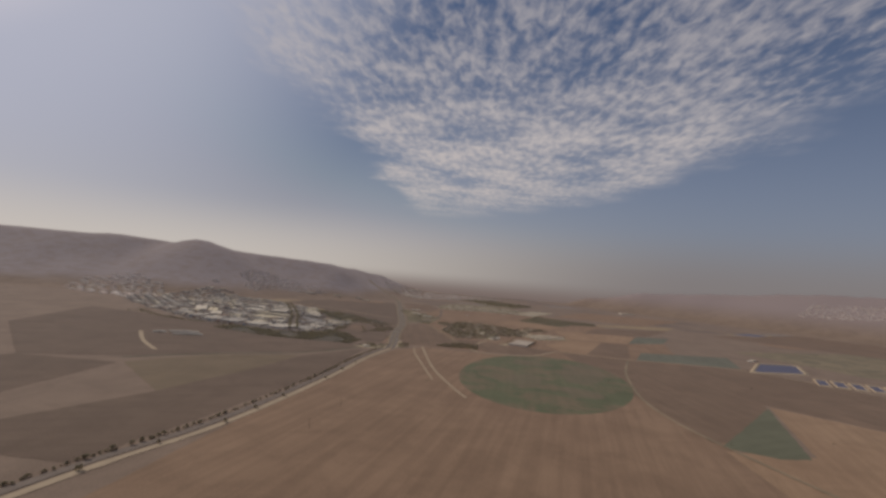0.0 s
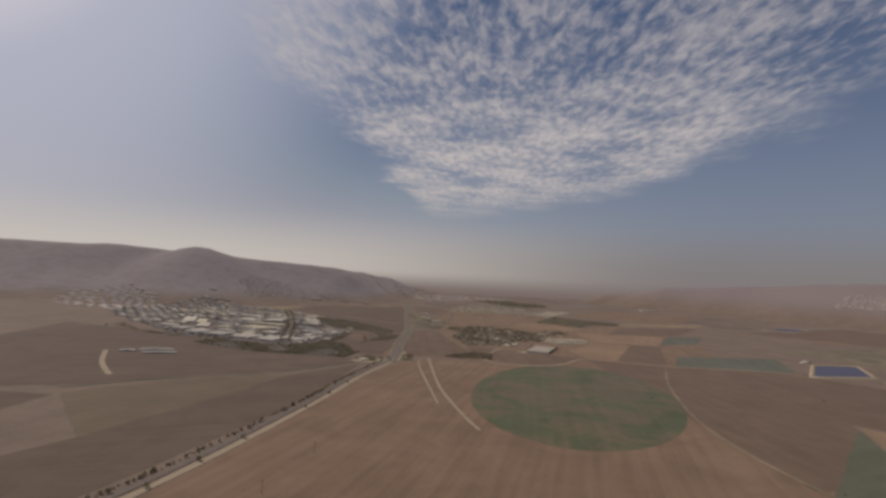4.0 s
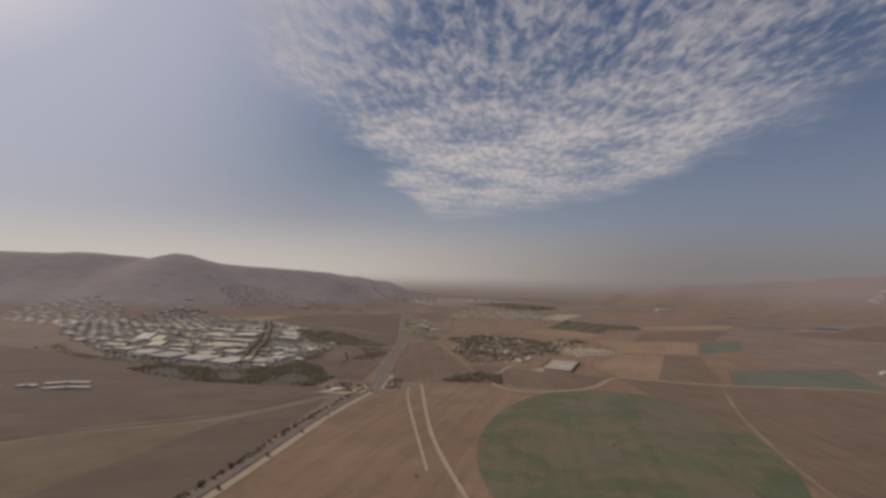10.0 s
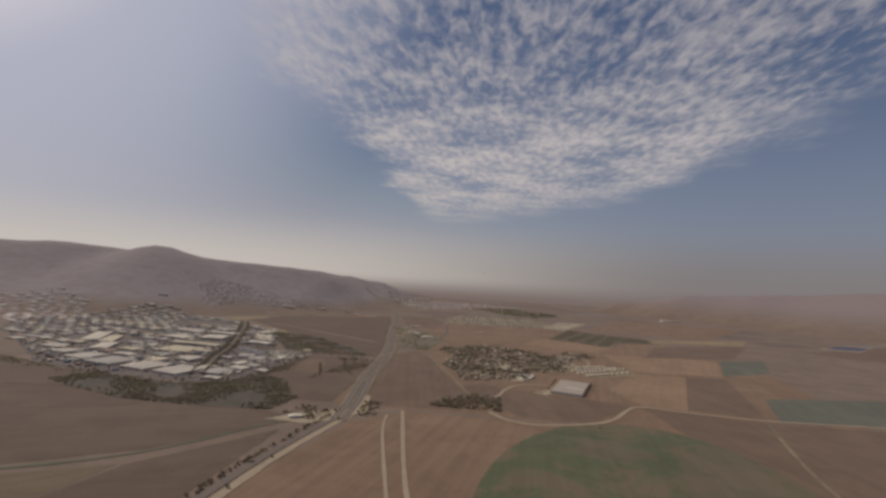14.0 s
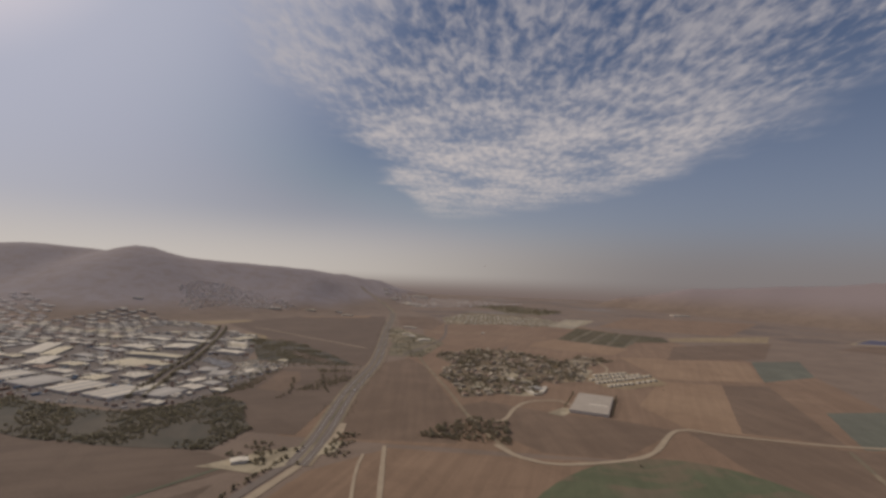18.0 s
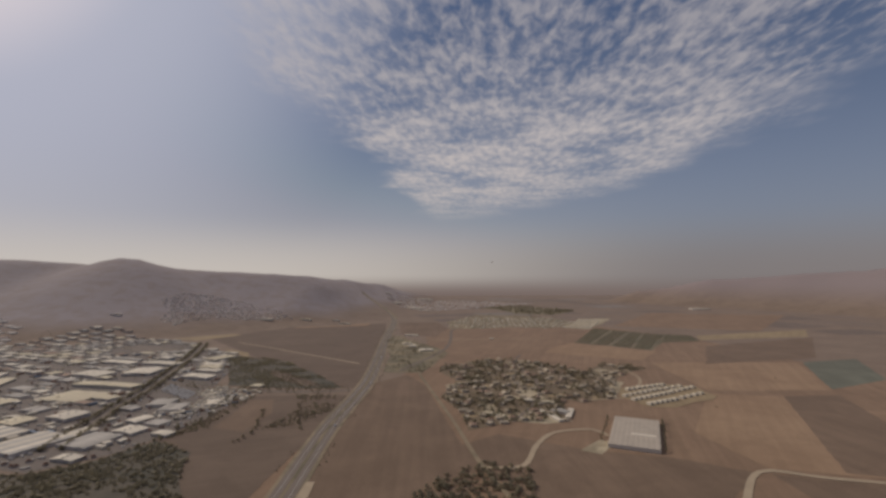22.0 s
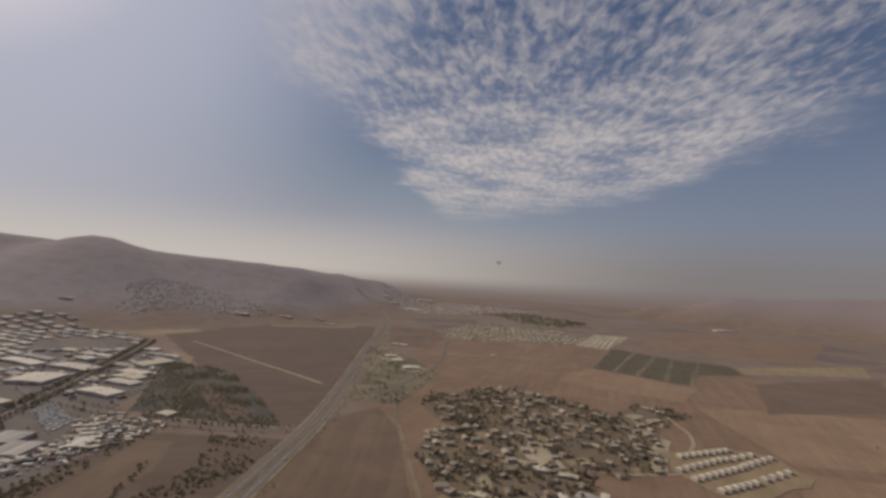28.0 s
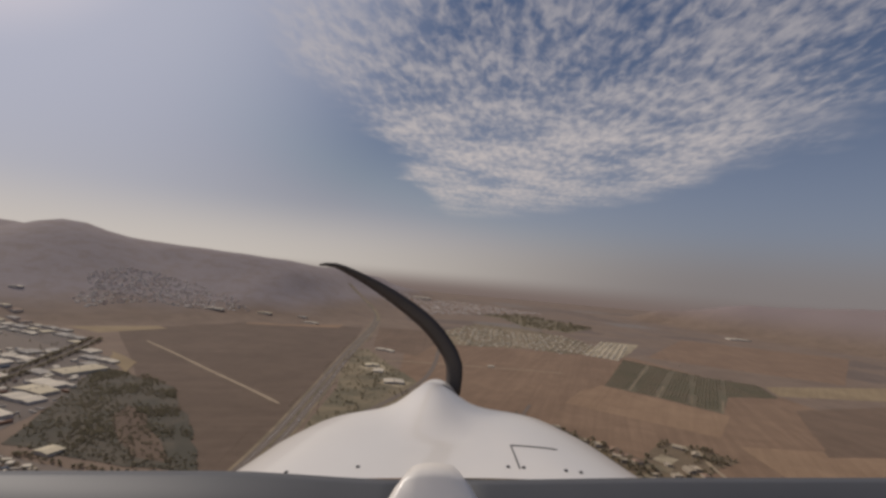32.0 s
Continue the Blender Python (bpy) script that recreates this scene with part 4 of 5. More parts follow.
# ---- the service area and scattered buildings by the highway ----
for x, y, lx, ly, h, turn, cover, label in [
        (-258, 2328, 46, 14, 6, -20, "white_roof", "long white-roofed roadside building"),
        (-170, 2022, 34, 26, 6, 15, "white_roof", "white-roofed filling station canopy and shop"),
        (-240, 2140, 26, 20, 6, 20, "yellow_roof", "small cream-roofed workshop beside the highway"),
        (-216, 2095, 18, 24, 5, 10, "white_roof", "small white-roofed roadside building"),
        (-6, 2271, 14, 10, 4, 0, "white_roof", "lone white hut in the bare field"),
        (-398, 1598, 18, 16, 6, -10, "yellow_roof", "small yellow-roofed shed beside the estate road"),
        (-1276, 2342, 30, 16, 6, 20, "white_roof", "white-roofed farm shed at the hill's foot"),
        (-879, 2613, 60, 22, 7, 10, "white_roof", "long white-roofed building at the hill's foot"),
        (-748, 2689, 44, 18, 6, 0, "yellow_roof", "tan-roofed building at the hill's foot"),
        (-583, 2677, 50, 16, 6, -12, "white_roof", "white-roofed building beside the highway fields"),
        (-640, 2740, 30, 18, 6, -12, "grey_roof", "grey-roofed building beside the highway fields"),
        (-460, 3640, 120, 40, 10, -30, "white_roof", "large white-roofed factory in the distance"),
        (-610, 3800, 90, 46, 9, -25, "white_roof", "pale flat factory hall beside the far highway"),
        (-500, 3700, 80, 40, 8, -30, "white_roof", "white-roofed works near the far highway"),
        (-690, 3960, 70, 36, 8, -25, "white_roof", "white-roofed store beyond the far highway bend"),
        (-380, 3500, 70, 30, 8, -30, "white_roof", "white-roofed factory hall in the distance"),
        (-750, 4200, 90, 40, 10, -20, "white_roof", "pale factory hall in the distance"),
        (-560, 4560, 190, 60, 12, -10, "white_roof", "very large pale hall near the horizon"),
        (1180, 3720, 110, 40, 10, 10, "white_roof", "pale farm hall near the horizon"),
        (848, 1490, 18, 12, 5, 20, "white_roof", "white pump house beside the pond"),
        (826, 1470, 10, 8, 4, 20, "wall", "small cream hut beside the pond")]:
    warehouse(x, y, lx, ly, h, turn, cover, "wall", label, 1, 2, "building", "scattered buildings")
ribbon("side_road", [(-185, 1760), (-140, 1960), (-124, 2083), (-127, 2248), (-144, 2479), (-136, 2533), (-171, 2690), (-150, 2850)], 9, "asphalt", 0.14, "side road running towards the suburb")
ribbon("dirt_track", [(-240, 2190), (-195, 2220), (-1, 2262), (150, 2290)], 5, "track", 0.13, "pale track to the lone hut", rough=0.3)
lay("service_yard", [(-215, 1740), (-140, 1740), (-110, 1990), (-140, 2060), (-230, 2200), (-300, 2330), (-330, 2260), (-250, 1960)], "scrub", "scrubby ground round the roadside buildings", "ground")
lay("service_yard", [(-195, 2000), (-150, 1990), (-140, 2035), (-185, 2050)], "dust", "pale dusty forecourt", "pavement")
lay("service_yard", [(-262, 2120), (-215, 2070), (-195, 2100), (-225, 2165)], "dust", "pale dusty yard", "pavement")


# ---- the village beyond the greenhouse ----
village = [(-105, 1840), (-60, 1850), (-20, 1900), (16, 1915), (60, 1900), (100, 1868), (150, 1812), (178, 1790), (200, 1830), (225, 1868), (266, 1860), (302, 1825), (262, 1790), (225, 1740), (204, 1680), (178, 1575), (125, 1545), (99, 1565), (90, 1450), (20, 1440), (-35, 1400), (-50, 1480), (-85, 1560), (-70, 1680), (-110, 1760)]
lay("village_ground", village, "olive", "dry scrubby ground between the village houses", "ground")
for pts in ([(31, 1622), (61, 1640), (75, 1560), (37, 1545)], [(-30, 1480), (20, 1470), (60, 1500), (95, 1450), (60, 1435), (-20, 1450)], [(180, 1575), (222, 1690), (205, 1700), (165, 1580)],
            [(105, 1335), (130, 1375), (112, 1380), (85, 1345)]):
    lay("yard", pts, "dust", "pale dusty yard in the village", "pavement")
rng_lots = random.Random(61)
for x, y in scatter(village, 46, 34, rng=rng_lots):
    a, p, q = rng_lots.uniform(0, 3.1), rng_lots.uniform(7, 17), rng_lots.uniform(6, 12)
    lot_pts = [(x + u * p * math.cos(a) - v * q * math.sin(a), y + u * p * math.sin(a) + v * q * math.cos(a)) for u, v in ((-1, -1), (1, -0.8), (0.9, 1), (-0.8, 0.9))]
    lay("yard", lot_pts, rng_lots.choice(("dust", "tan", "earth")), "pale dry yard between village houses", "pavement")
ribbon("village_road", [(262, 1850), (256, 1794), (259, 1742), (255, 1713), (243, 1676), (226, 1648), (217, 1618), (200, 1582), (140, 1562), (100, 1560)], 4.5, "track", 0.14, "pale village lane round the houses", rough=0.2)
ribbon("village_road", [(20, 1440), (60, 1560), (70, 1700), (40, 1850), (60, 1980)], 5, "asphalt", 0.14, "narrow village street")
ribbon("village_road", [(-60, 1620), (60, 1640), (180, 1640)], 5, "asphalt", 0.15, "narrow village street")

flat = house(11, 8, 3.2, "flat", "village_wall", "village_roof", "pale flat-roofed village house among trees", tank=True)
tiled = house(10, 12, 3.1, "hip", "village_wall", "tile", "village house with a worn tiled hip roof")
sheet = house(9, 13, 3.0, "gable", "village_wall", "village_roof", "village house with a grey sheet gable roof")
for n, ob in enumerate((flat, tiled, sheet)):
    ob.matrix_world = pose(20 + n * 40, 1720 + n * 30, 0.05, 0, 0, 20)
    tagged(ob, group="village houses")
spots = scatter(village, 190, 12, rng=random.Random(5))
for n, (x, y) in enumerate(spots):
    copy_thing((flat, sheet, tiled, flat)[n % 4], pose(x, y, 0.05, 0, 0, RNG.choice((15, 105, -20, 60))) @ Matrix.Scale(RNG.uniform(0.65, 1.0), 4))
for x, y, lx, ly, h, turn, cover, label in [(-5, 1468, 34, 9, 4, -32, "yellow_roof", "long tan-roofed barn at the village edge"), (71, 1537, 22, 8, 4, -8, "yellow_roof", "tan-roofed barn in the village yard"),
                                            (70, 1470, 8, 52, 4, 24, "white_roof", "narrow white-roofed stable at the village edge"), (84, 1488, 22, 14, 6, -30, "grey_roof", "grey-roofed farm hall in the yard"),
                                            (96, 1482, 7, 44, 4, -14, "white_roof", "narrow white-roofed stable at the village edge"), (46, 1546, 14, 10, 5, 0, "white_roof", "small white-roofed store in the village")]:
    warehouse(x, y, lx, ly, h, turn, cover, "wall", label, 1, 2, "barn", "barns at the village")

# ---- rows of small alike houses ----
cabin = house(6.6, 7.6, 3.0, "hip", "wall", "cream_roof", "small cream-roofed new house in a dense row", windows=1)
rows = [((212, 1631), (278, 1669), 8), ((196, 1587), (255, 1632), 7), ((264, 1636), (302, 1661), 4), ((203, 1565), (268, 1612), 8), ((276, 1620), (320, 1655), 5), ((218, 1541), (263, 1571), 6), ((278, 1584), (316, 1612), 4)]
lay("building_plot", [(186, 1585), (212, 1528), (250, 1530), (335, 1600), (330, 1668), (280, 1685), (205, 1645)], "tan", "bare pale plot under the rows of houses", "ground")
first = True
for (x0, y0), (x1, y1), n in rows:
    turn = math.degrees(math.atan2(y1 - y0, x1 - x0))
    for k in range(n):
        m = pose(x0 + (x1 - x0) * k / (n - 1), y0 + (y1 - y0) * k / (n - 1), 0.06, 0, 0, turn)
        if first:
            cabin.matrix_world, first = m, False
            tagged(cabin, group="rows of new houses")
        else:
            copy_thing(cabin, m)

# ---- the plastic-roofed greenhouse ----
gh = thing("greenhouse", pose(158, 1403, 0, 0, 0, -17.5), "wide pale grey plastic-roofed greenhouse hall", "greenhouse")
bays, wide, deep = 10, 5.2, 112.0
for k in range(bays):
    x = (k + 0.5) * wide - bays * wide / 2
    bm = gable(bmesh.new(), wide, deep, 4.0, 0.16, 0.0, 0.12)
    bmesh.ops.translate(bm, vec=(x, 0, 0), verts=bm.verts[:])
    part("roof_bay", bm, "plastic", gh, "pale stained plastic roof bay")
for x, y, sx, sy in ((0, -deep / 2, bays * wide, 0.2), (0, deep / 2, bays * wide, 0.2), (-bays * wide / 2, 0, 0.2, deep), (bays * wide / 2, 0, 0.2, deep)):
    bm = bmesh.new()
    box(bm, x, y, 0, sx, sy, 3.9)
    part("side_wall", bm, "wall", gh)
bm = bmesh.new()
box(bm, 9, -12, 4.2, 26, 6, 0.15)
part("roof_patch", bm, "white_roof", gh, "bright white new roof sheets")

# ---- ponds ----
def pond(name, pts, label):
    t = thing(name, pose(0, 0, 0), label, "pond", kind="structure")
    bm = bmesh.new()
    cx, cy = sum(p[0] for p in pts) / len(pts), sum(p[1] for p in pts) / len(pts)
    line = [Vector(p).lerp(Vector(q), k / 6) for p, q in zip(pts, [*pts[1:], pts[0]]) for k in range(6)]
    rings = []
    for scale, z in ((1.22, 0.1), (1.10, 2.2), (1.05, 2.2), (0.96, 0.25)):
        rings.append([bm.verts.new((cx + (p.x - cx) * scale, cy + (p.y - cy) * scale, z)) for p in line])
    for a, b in zip(rings, rings[1:]):
        for k in range(len(a)):
            bm.faces.new((a[k - 1], a[k], b[k], b[k - 1]))
    part("bank", bm, "track", t, "pale earth bank")
    bm = bmesh.new()
    bm.faces.new([bm.verts.new((cx + (p.x - cx), cy + (p.y - cy), 0.75)) for p in line])
    bmesh.ops.recalc_face_normals(bm, faces=bm.faces[:])
    if bm.faces[:][0].normal.z < 0:
        bm.faces[:][0].normal_flip()
    part("water", bm, "water", t, "dark blue still water")


pond("pond", [(728, 1272), (828, 1425), (838, 1434), (935, 1459), (944, 1452), (874, 1312), (862, 1302), (738, 1266)], "farm pond of dark blue water with pale banks")
for k in range(5):
    x, y = 800 + k * 34, 1150 - k * 8
    pond("basin", [(x, y), (x + 42, y + 78), (x + 62, y + 70), (x + 20, y - 8)], "narrow settling basin with pale banks")
pond("pond", [(1300, 2500), (1500, 2700), (1600, 2680), (1420, 2490)], "far pond with pale banks")

# ---- the farm by the ditch ----
for x, y, lx, ly, turn in [(-640, 1068, 60, 11, 20), (-615, 1040, 60, 11, 20), (-680, 1040, 26, 12, 20)]:
    warehouse(x, y, lx, ly, 4, turn, "grey_roof", "wall", "long low grey-roofed poultry shed", 1, 2, "farm_shed", "poultry sheds")
ribbon("dirt_track", [(-719, 1033), (-640, 930), (-560, 850)], 8, "track", 0.15, "pale track to the poultry farm", rough=0.3)
ribbon("ditch", [(-560, 765), (-453, 865), (-324, 955), (-235, 1095)], 5, "darkgreen", 0.15, "dark overgrown ditch between fields", "ditch", rough=0.5)
warehouse(-228, 1108, 15, 10, 5, 30, "white_roof", "wall", "pale-roofed farm building beside the country road", 1, 2, "building", "scattered buildings")
lay("yard", [(-260, 1090), (-205, 1085), (-150, 1150), (-150, 1185), (-215, 1140)], "dust", "pale dusty yard beside the road", "pavement")

# ---- the suburb and the town on the slope ----
suburb = [(-189, 2816), (-75, 3200), (103, 3200), (270, 3040), (330, 2850), (262, 2640), (190, 2590), (94, 2620), (-152, 2520)]
lay("suburb_ground", suburb, "earth", "dry ground between the suburb's houses", "ground")

def far_houses(name, spots, label, mats=("far_wall", "far_roof", "far_tile"), wide=1.0):
    """Hundreds of far houses, each a walled block with a flat or pitched roof, in one mesh."""
    verts, faces, which = [], [], []
    for x, y in spots:
        w, d, h, a = RNG.uniform(7, 11) * wide * wide, RNG.uniform(7, 11) * wide, RNG.uniform(1.0, 1.8), RNG.uniform(0, 3) if wide < 1.5 else -0.23
        z, n, pitch = height(x, y) - 1.5, len(verts), RNG.choice((0.3, 0.3, 2.2))
        c, s = math.cos(a), math.sin(a)
        for zz, k in ((z, 1.0), (z + h + 1.5, 1.0), (z + h + 1.5 + pitch, 0.35 if pitch > 1 else 0.97)):
            for px, py in ((-1, -1), (1, -1), (1, 1), (-1, 1)):
                u, v = px * w / 2 * k, py * d / 2 * k
                verts.append((x + u * c - v * s, y + u * s + v * c, zz))
        for lv in (0, 4):
            for q in range(4):
                faces.append([n + lv + q, n + lv + (q + 1) % 4, n + lv + 4 + (q + 1) % 4, n + lv + 4 + q])
                which.append(0 if lv == 0 else (2 if pitch > 1 else 1))
        faces.append([n + 8, n + 9, n + 10, n + 11])
        which.append(2 if pitch > 1 else 1)
    return tagged(new(name, raw_mesh(name, verts, faces, list(mats), which)), label, "houses", kind="stuff")


clutter = [(x, y) for x, y in scatter(estate, 2200, 0, 0.3, rng=random.Random(91)) if y < 1800 and not any(abs(x - p) + abs(y - q) < r * 1.15 + 3 for p, q, r in TAKEN) and min((q - Vector((x, y))).length for q in road_pts) > 14]
far_houses("yard_clutter", clutter, "small sheds, crates and stacks crowding the estate's yards", ("grey_wall", "grey_roof", "rust"), wide=0.55)
lay("building_plot", [(244, 2618), (330, 2830), (398, 3014), (521, 3031), (430, 2790), (335, 2569)], "dust", "pale bare ground of a new housing quarter", "ground")
far_houses("new_quarter", [(262 + k * 15 + row * 8.5, 2612 - k * 7 + row * 27) for row in range(15) for k in range(6)], "rows of pale new houses above the orchard", ("wall", "cream_roof", "yellow_roof"))
plots = []
for row in range(14):
    for k in range(34):
        x, y = -180 + k * 20 + (row % 2) * 6, 2560 + row * 36 + 18 * math.sin(k * 0.35)
        if inside(x, y, suburb) and RNG.random() < 0.8:
            plots.append((x, y))
far_houses("suburb", plots, "rows of cream suburban houses along curved streets", ("wall", "white_roof", "yellow_roof"))
town = [(-1132, 2363), (-1067, 2345), (-1022, 2501), (-906, 2573), (-799, 2681), (-900, 2760), (-1058, 2803), (-1188, 2776), (-1271, 2694), (-1269, 2549), (-1177, 2474)]
far_houses("town", scatter(town, 330, 14), "dense pale houses of a town on the slope")
far_houses("distant_town", scatter([(-560, 3620), (-330, 3420), (-120, 3700), (300, 4300), (-300, 4700), (-760, 4500)], 900, 16, 0.5), "scattered pale houses of a distant town", wide=1.15)
far_houses("distant_village", scatter([(2080, 3240), (2420, 2880), (2560, 3000), (2260, 3340)], 260, 14, 0.4), "pale houses of a distant village")
far_houses("hillside_works", scatter([(-1480, 1800), (-1290, 1740), (-1240, 1880), (-1430, 2150), (-1620, 2230), (-1760, 2080), (-1660, 1880)], 95, 38, 0.3), "pale sheds and workshops at the foot of the hill", wide=1.9)


# ---- trees along roads, in the village, and woods ----
for s in (-1, 1):
    for x, y in along(road_b[:6], 13 if s < 0 else 60, 8.5 * s, 2.0):
        if RNG.random() < 0.8:
            tree(x, y, RNG.choice((0, 1, 3)), RNG.uniform(0.35, 0.8), "dusty green roadside tree beside the country road", "trees along the country road")
for s in (-1, 1):
    for x, y in along(boulevard, 30, 9.5 * s, 1.0):
        tree(x, y, RNG.choice((0, 1)), RNG.uniform(0.6, 0.9), "dark green street tree beside the estate road", "trees along the estate road")
for pts, gap in (([(140, 1462), (112, 1372)], 8), ([(205, 1452), (172, 1342)], 7)):
    for x, y in along(pts, gap, 0, 1.5):
        tree(x, y, 2, RNG.uniform(0.5, 0.8), "slim dark tree beside the greenhouse wall", "trees at the greenhouse")
for pts, gap in (([(-290, 1333), (-288, 1362), (-303, 1418), (-322, 1470)], 8), ([(-233, 1386), (-260, 1438), (-281, 1495)], 9), ([(-387, 1300), (-384, 1386), (-381, 1431), (-412, 1537)], 8),
                 ([(-420, 1585), (-340, 1580), (-260, 1592)], 7)):
    for x, y in along(pts, gap, 0, 3):
        tree(x, y, RNG.choice((0, 1, 3)), RNG.uniform(0.35, 0.65), "bushy dark tree in a field hedge", "hedge trees")
for x, y in scatter(village, 90, 8, rng=random.Random(9)):
    tree(x, y, RNG.choice((0, 1, 2, 3)), RNG.uniform(0.6, 1.0), "dark green garden tree between village houses", "village trees")

spread = lambda pts, n, lo=0.6, hi=1.1, clump=0.0: [(x, y, RNG.uniform(lo, hi)) for x, y in scatter(pts, n, 0, clump)]
rough_copies("village_grove", spread(village, 900, 0.4, 0.9, 1.0), "dense dark green trees filling the village", "trees", 13)
wood_left = [(-640, 1190), (-622, 1262), (-560, 1240), (-440, 1228), (-400, 1270), (-380, 1330), (-320, 1300), (-285, 1230), (-262, 1200), (-272, 1130), (-365, 1122), (-473, 1126), (-579, 1160)]
lay("field", [(-1120, 1380), (-860, 1310), (-740, 1275), (-640, 1255), (-579, 1160), (-640, 1150), (-800, 1130), (-1000, 1000)], "umber", "dark bare field below the industrial estate")
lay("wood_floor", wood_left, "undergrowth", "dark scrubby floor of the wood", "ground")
rough_copies("wood", spread(wood_left, 1900, 0.35, 0.85, 0.9) + spread([(-1000, 1440), (-860, 1322), (-740, 1285), (-640, 1262), (-640, 1235), (-760, 1255), (-1000, 1360)], 330, 0.3, 0.7, 0.6), "low dark mixed scrub wood below the industrial estate", "wood", 6, True)
wood_right = [(-615, 1900), (-560, 1880), (-450, 1840), (-400, 1780), (-317, 1690), (-253, 1600), (-320, 1592), (-450, 1600), (-500, 1690), (-560, 1790)]
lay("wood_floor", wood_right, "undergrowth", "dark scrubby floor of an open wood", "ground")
lay("clearing", [(-440, 1745), (-405, 1725), (-330, 1655), (-285, 1610), (-325, 1612), (-385, 1660), (-425, 1700)], "umber", "bare brown clearing in the scrub", "ground")
lay("clearing", [(-694, 2007), (-596, 1950), (-561, 1882), (-632, 1935)], "tan", "dry tan clearing in the scrub", "ground")
bands = [(-615, 1887), (-556, 1883), (-416, 1697), (-369, 1642), (-396, 1614), (-512, 1756)], [(-503, 1814), (-535, 1891), (-443, 1834), (-353, 1716), (-288, 1654), (-310, 1638), (-393, 1704)]
rough_copies("open_wood", [q for b in bands for q in spread(b, 480, 0.35, 0.75, 0.9)] + spread(wood_right, 1500, 0.25, 0.6, 0.8), "open scrubby wood beside the highway field", "wood", 6, True)
rough_copies("avenue_trees", [(x, y, RNG.uniform(0.6, 1.1)) for s in (-9.5, 9.5) for x, y in along(boulevard, 4.5, s, 2.0)] + [(x, y, RNG.uniform(0.4, 0.8)) for s in (-9, 9) for x, y in along(cross_road[2:], 7, s, 2.0) if RNG.random() < 0.7], "dense dark rows of trees lining the estate road", "trees", 7)
rough_copies("estate_trees", spread(estate, 420, 0.3, 0.7, 0.6), "scattered dark trees in the industrial estate", "trees")
rough_copies("roadside_scrub", [(x, y, RNG.uniform(0.2, 0.45)) for s in (-19, 19) for x, y in along(highway[1:8], 9, s, 3) if noise.noise((x / 90, y / 90, 4)) > 0.05], "low bushes along the highway verges", "bushes", 6, True)
rough_copies("roadside_grove", spread([(-215, 1740), (-140, 1740), (-110, 1990), (-140, 2060), (-230, 2200), (-300, 2330), (-330, 2260), (-250, 1960)], 300, 0.3, 0.7, 0.7), "scattered trees round the roadside buildings", "trees")
rough_copies("suburb_trees", spread(suburb, 700, 0.35, 0.7, 0.3), "garden trees between the suburb's houses", "trees")
rough_copies("far_wood", spread([(-94, 3674), (129, 4005), (374, 3674), (451, 3533), (299, 3211), (120, 3260), (24, 3622)], 420, 1.0, 1.8), "dark wood on a far rise", "wood")
rough_copies("field_scrub", spread([(-311, 1549), (-250, 1558), (-225, 1475), (-250, 1400), (-285, 1380), (-271, 1477)], 260, 0.3, 0.7, 0.8) + spread([(-385, 1320), (-375, 1430), (-412, 1530), (-370, 1540), (-360, 1450), (-350, 1380)], 240, 0.3, 0.65, 0.7), "low dark bushes in the scrubby field", "bushes", 6, True)
rough_copies("town_trees", spread(town, 220, 0.35, 0.7, 0.3), "dark garden trees between the town's houses", "trees", 6)
rough_copies("field_bushes", [(x, y, RNG.uniform(0.3, 0.7)) for x, y in scatter([(-300, 330), (1100, 330), (1900, 1900), (1400, 3200), (400, 2900), (350, 1900)], 50, 0, 0.8)], "single bushes along field edges", "bushes", 5, True)
rough_copies("hedge_row", spread([(-75, 1215), (30, 1205), (28, 1290), (-10, 1305), (-60, 1260)], 300, 0.5, 0.95, 0.4), "dense dark trees in a block beside the track", "trees", 6, True)
rough_copies("roadside_hedge", [(x, y, RNG.uniform(0.3, 0.75)) for x, y in along(road_b[:6], 4.5, -9, 2.5) if noise.noise((x / 40, y / 40, 6)) > -0.25], "ragged dusty hedge along the country road", "bushes", 7, True)
rough_copies("roadside_thicket", spread([(-250, 1120), (-205, 1100), (-196, 1150), (-238, 1165)], 60, 0.4, 0.8) + spread([(-160, 1130), (-135, 1140), (-140, 1210), (-165, 1215)], 60, 0.4, 0.8), "dark thicket where the country road meets the highway", "trees", 8, True)
orchard = [(222, 2201), (358, 2600), (409, 2552), (508, 2448), (613, 2405), (585, 2272), (469, 2230), (390, 2073), (307, 2149)]
LANES = ((409, 2547), (267, 2186)), ((358, 2269), (307, 2149)), ((388, 2200), (358, 2121)), ((441, 2190), (390, 2073))
rows_of = []
for i in range(72):
    for j in range(72):
        x, y = 190 + i * 7.5 - j * 3.0, 2060 + j * 9.2 + i * 1.5
        if inside(x, y, orchard) and min(abs((x - a) * (q - b) - (y - b) * (p - a)) / math.hypot(p - a, q - b) for (a, b), (p, q) in LANES) > 5:
            rows_of.append((x, y, RNG.uniform(0.55, 0.75)))
rough_copies("orchard", rows_of, "dark green orchard trees planted in straight rows", "orchard", 4, True)

for pts in LANES:
    ribbon("orchard_lane", pts, 4, "earth", 0.14, "pale dirt lane through the orchard", rough=0.3)

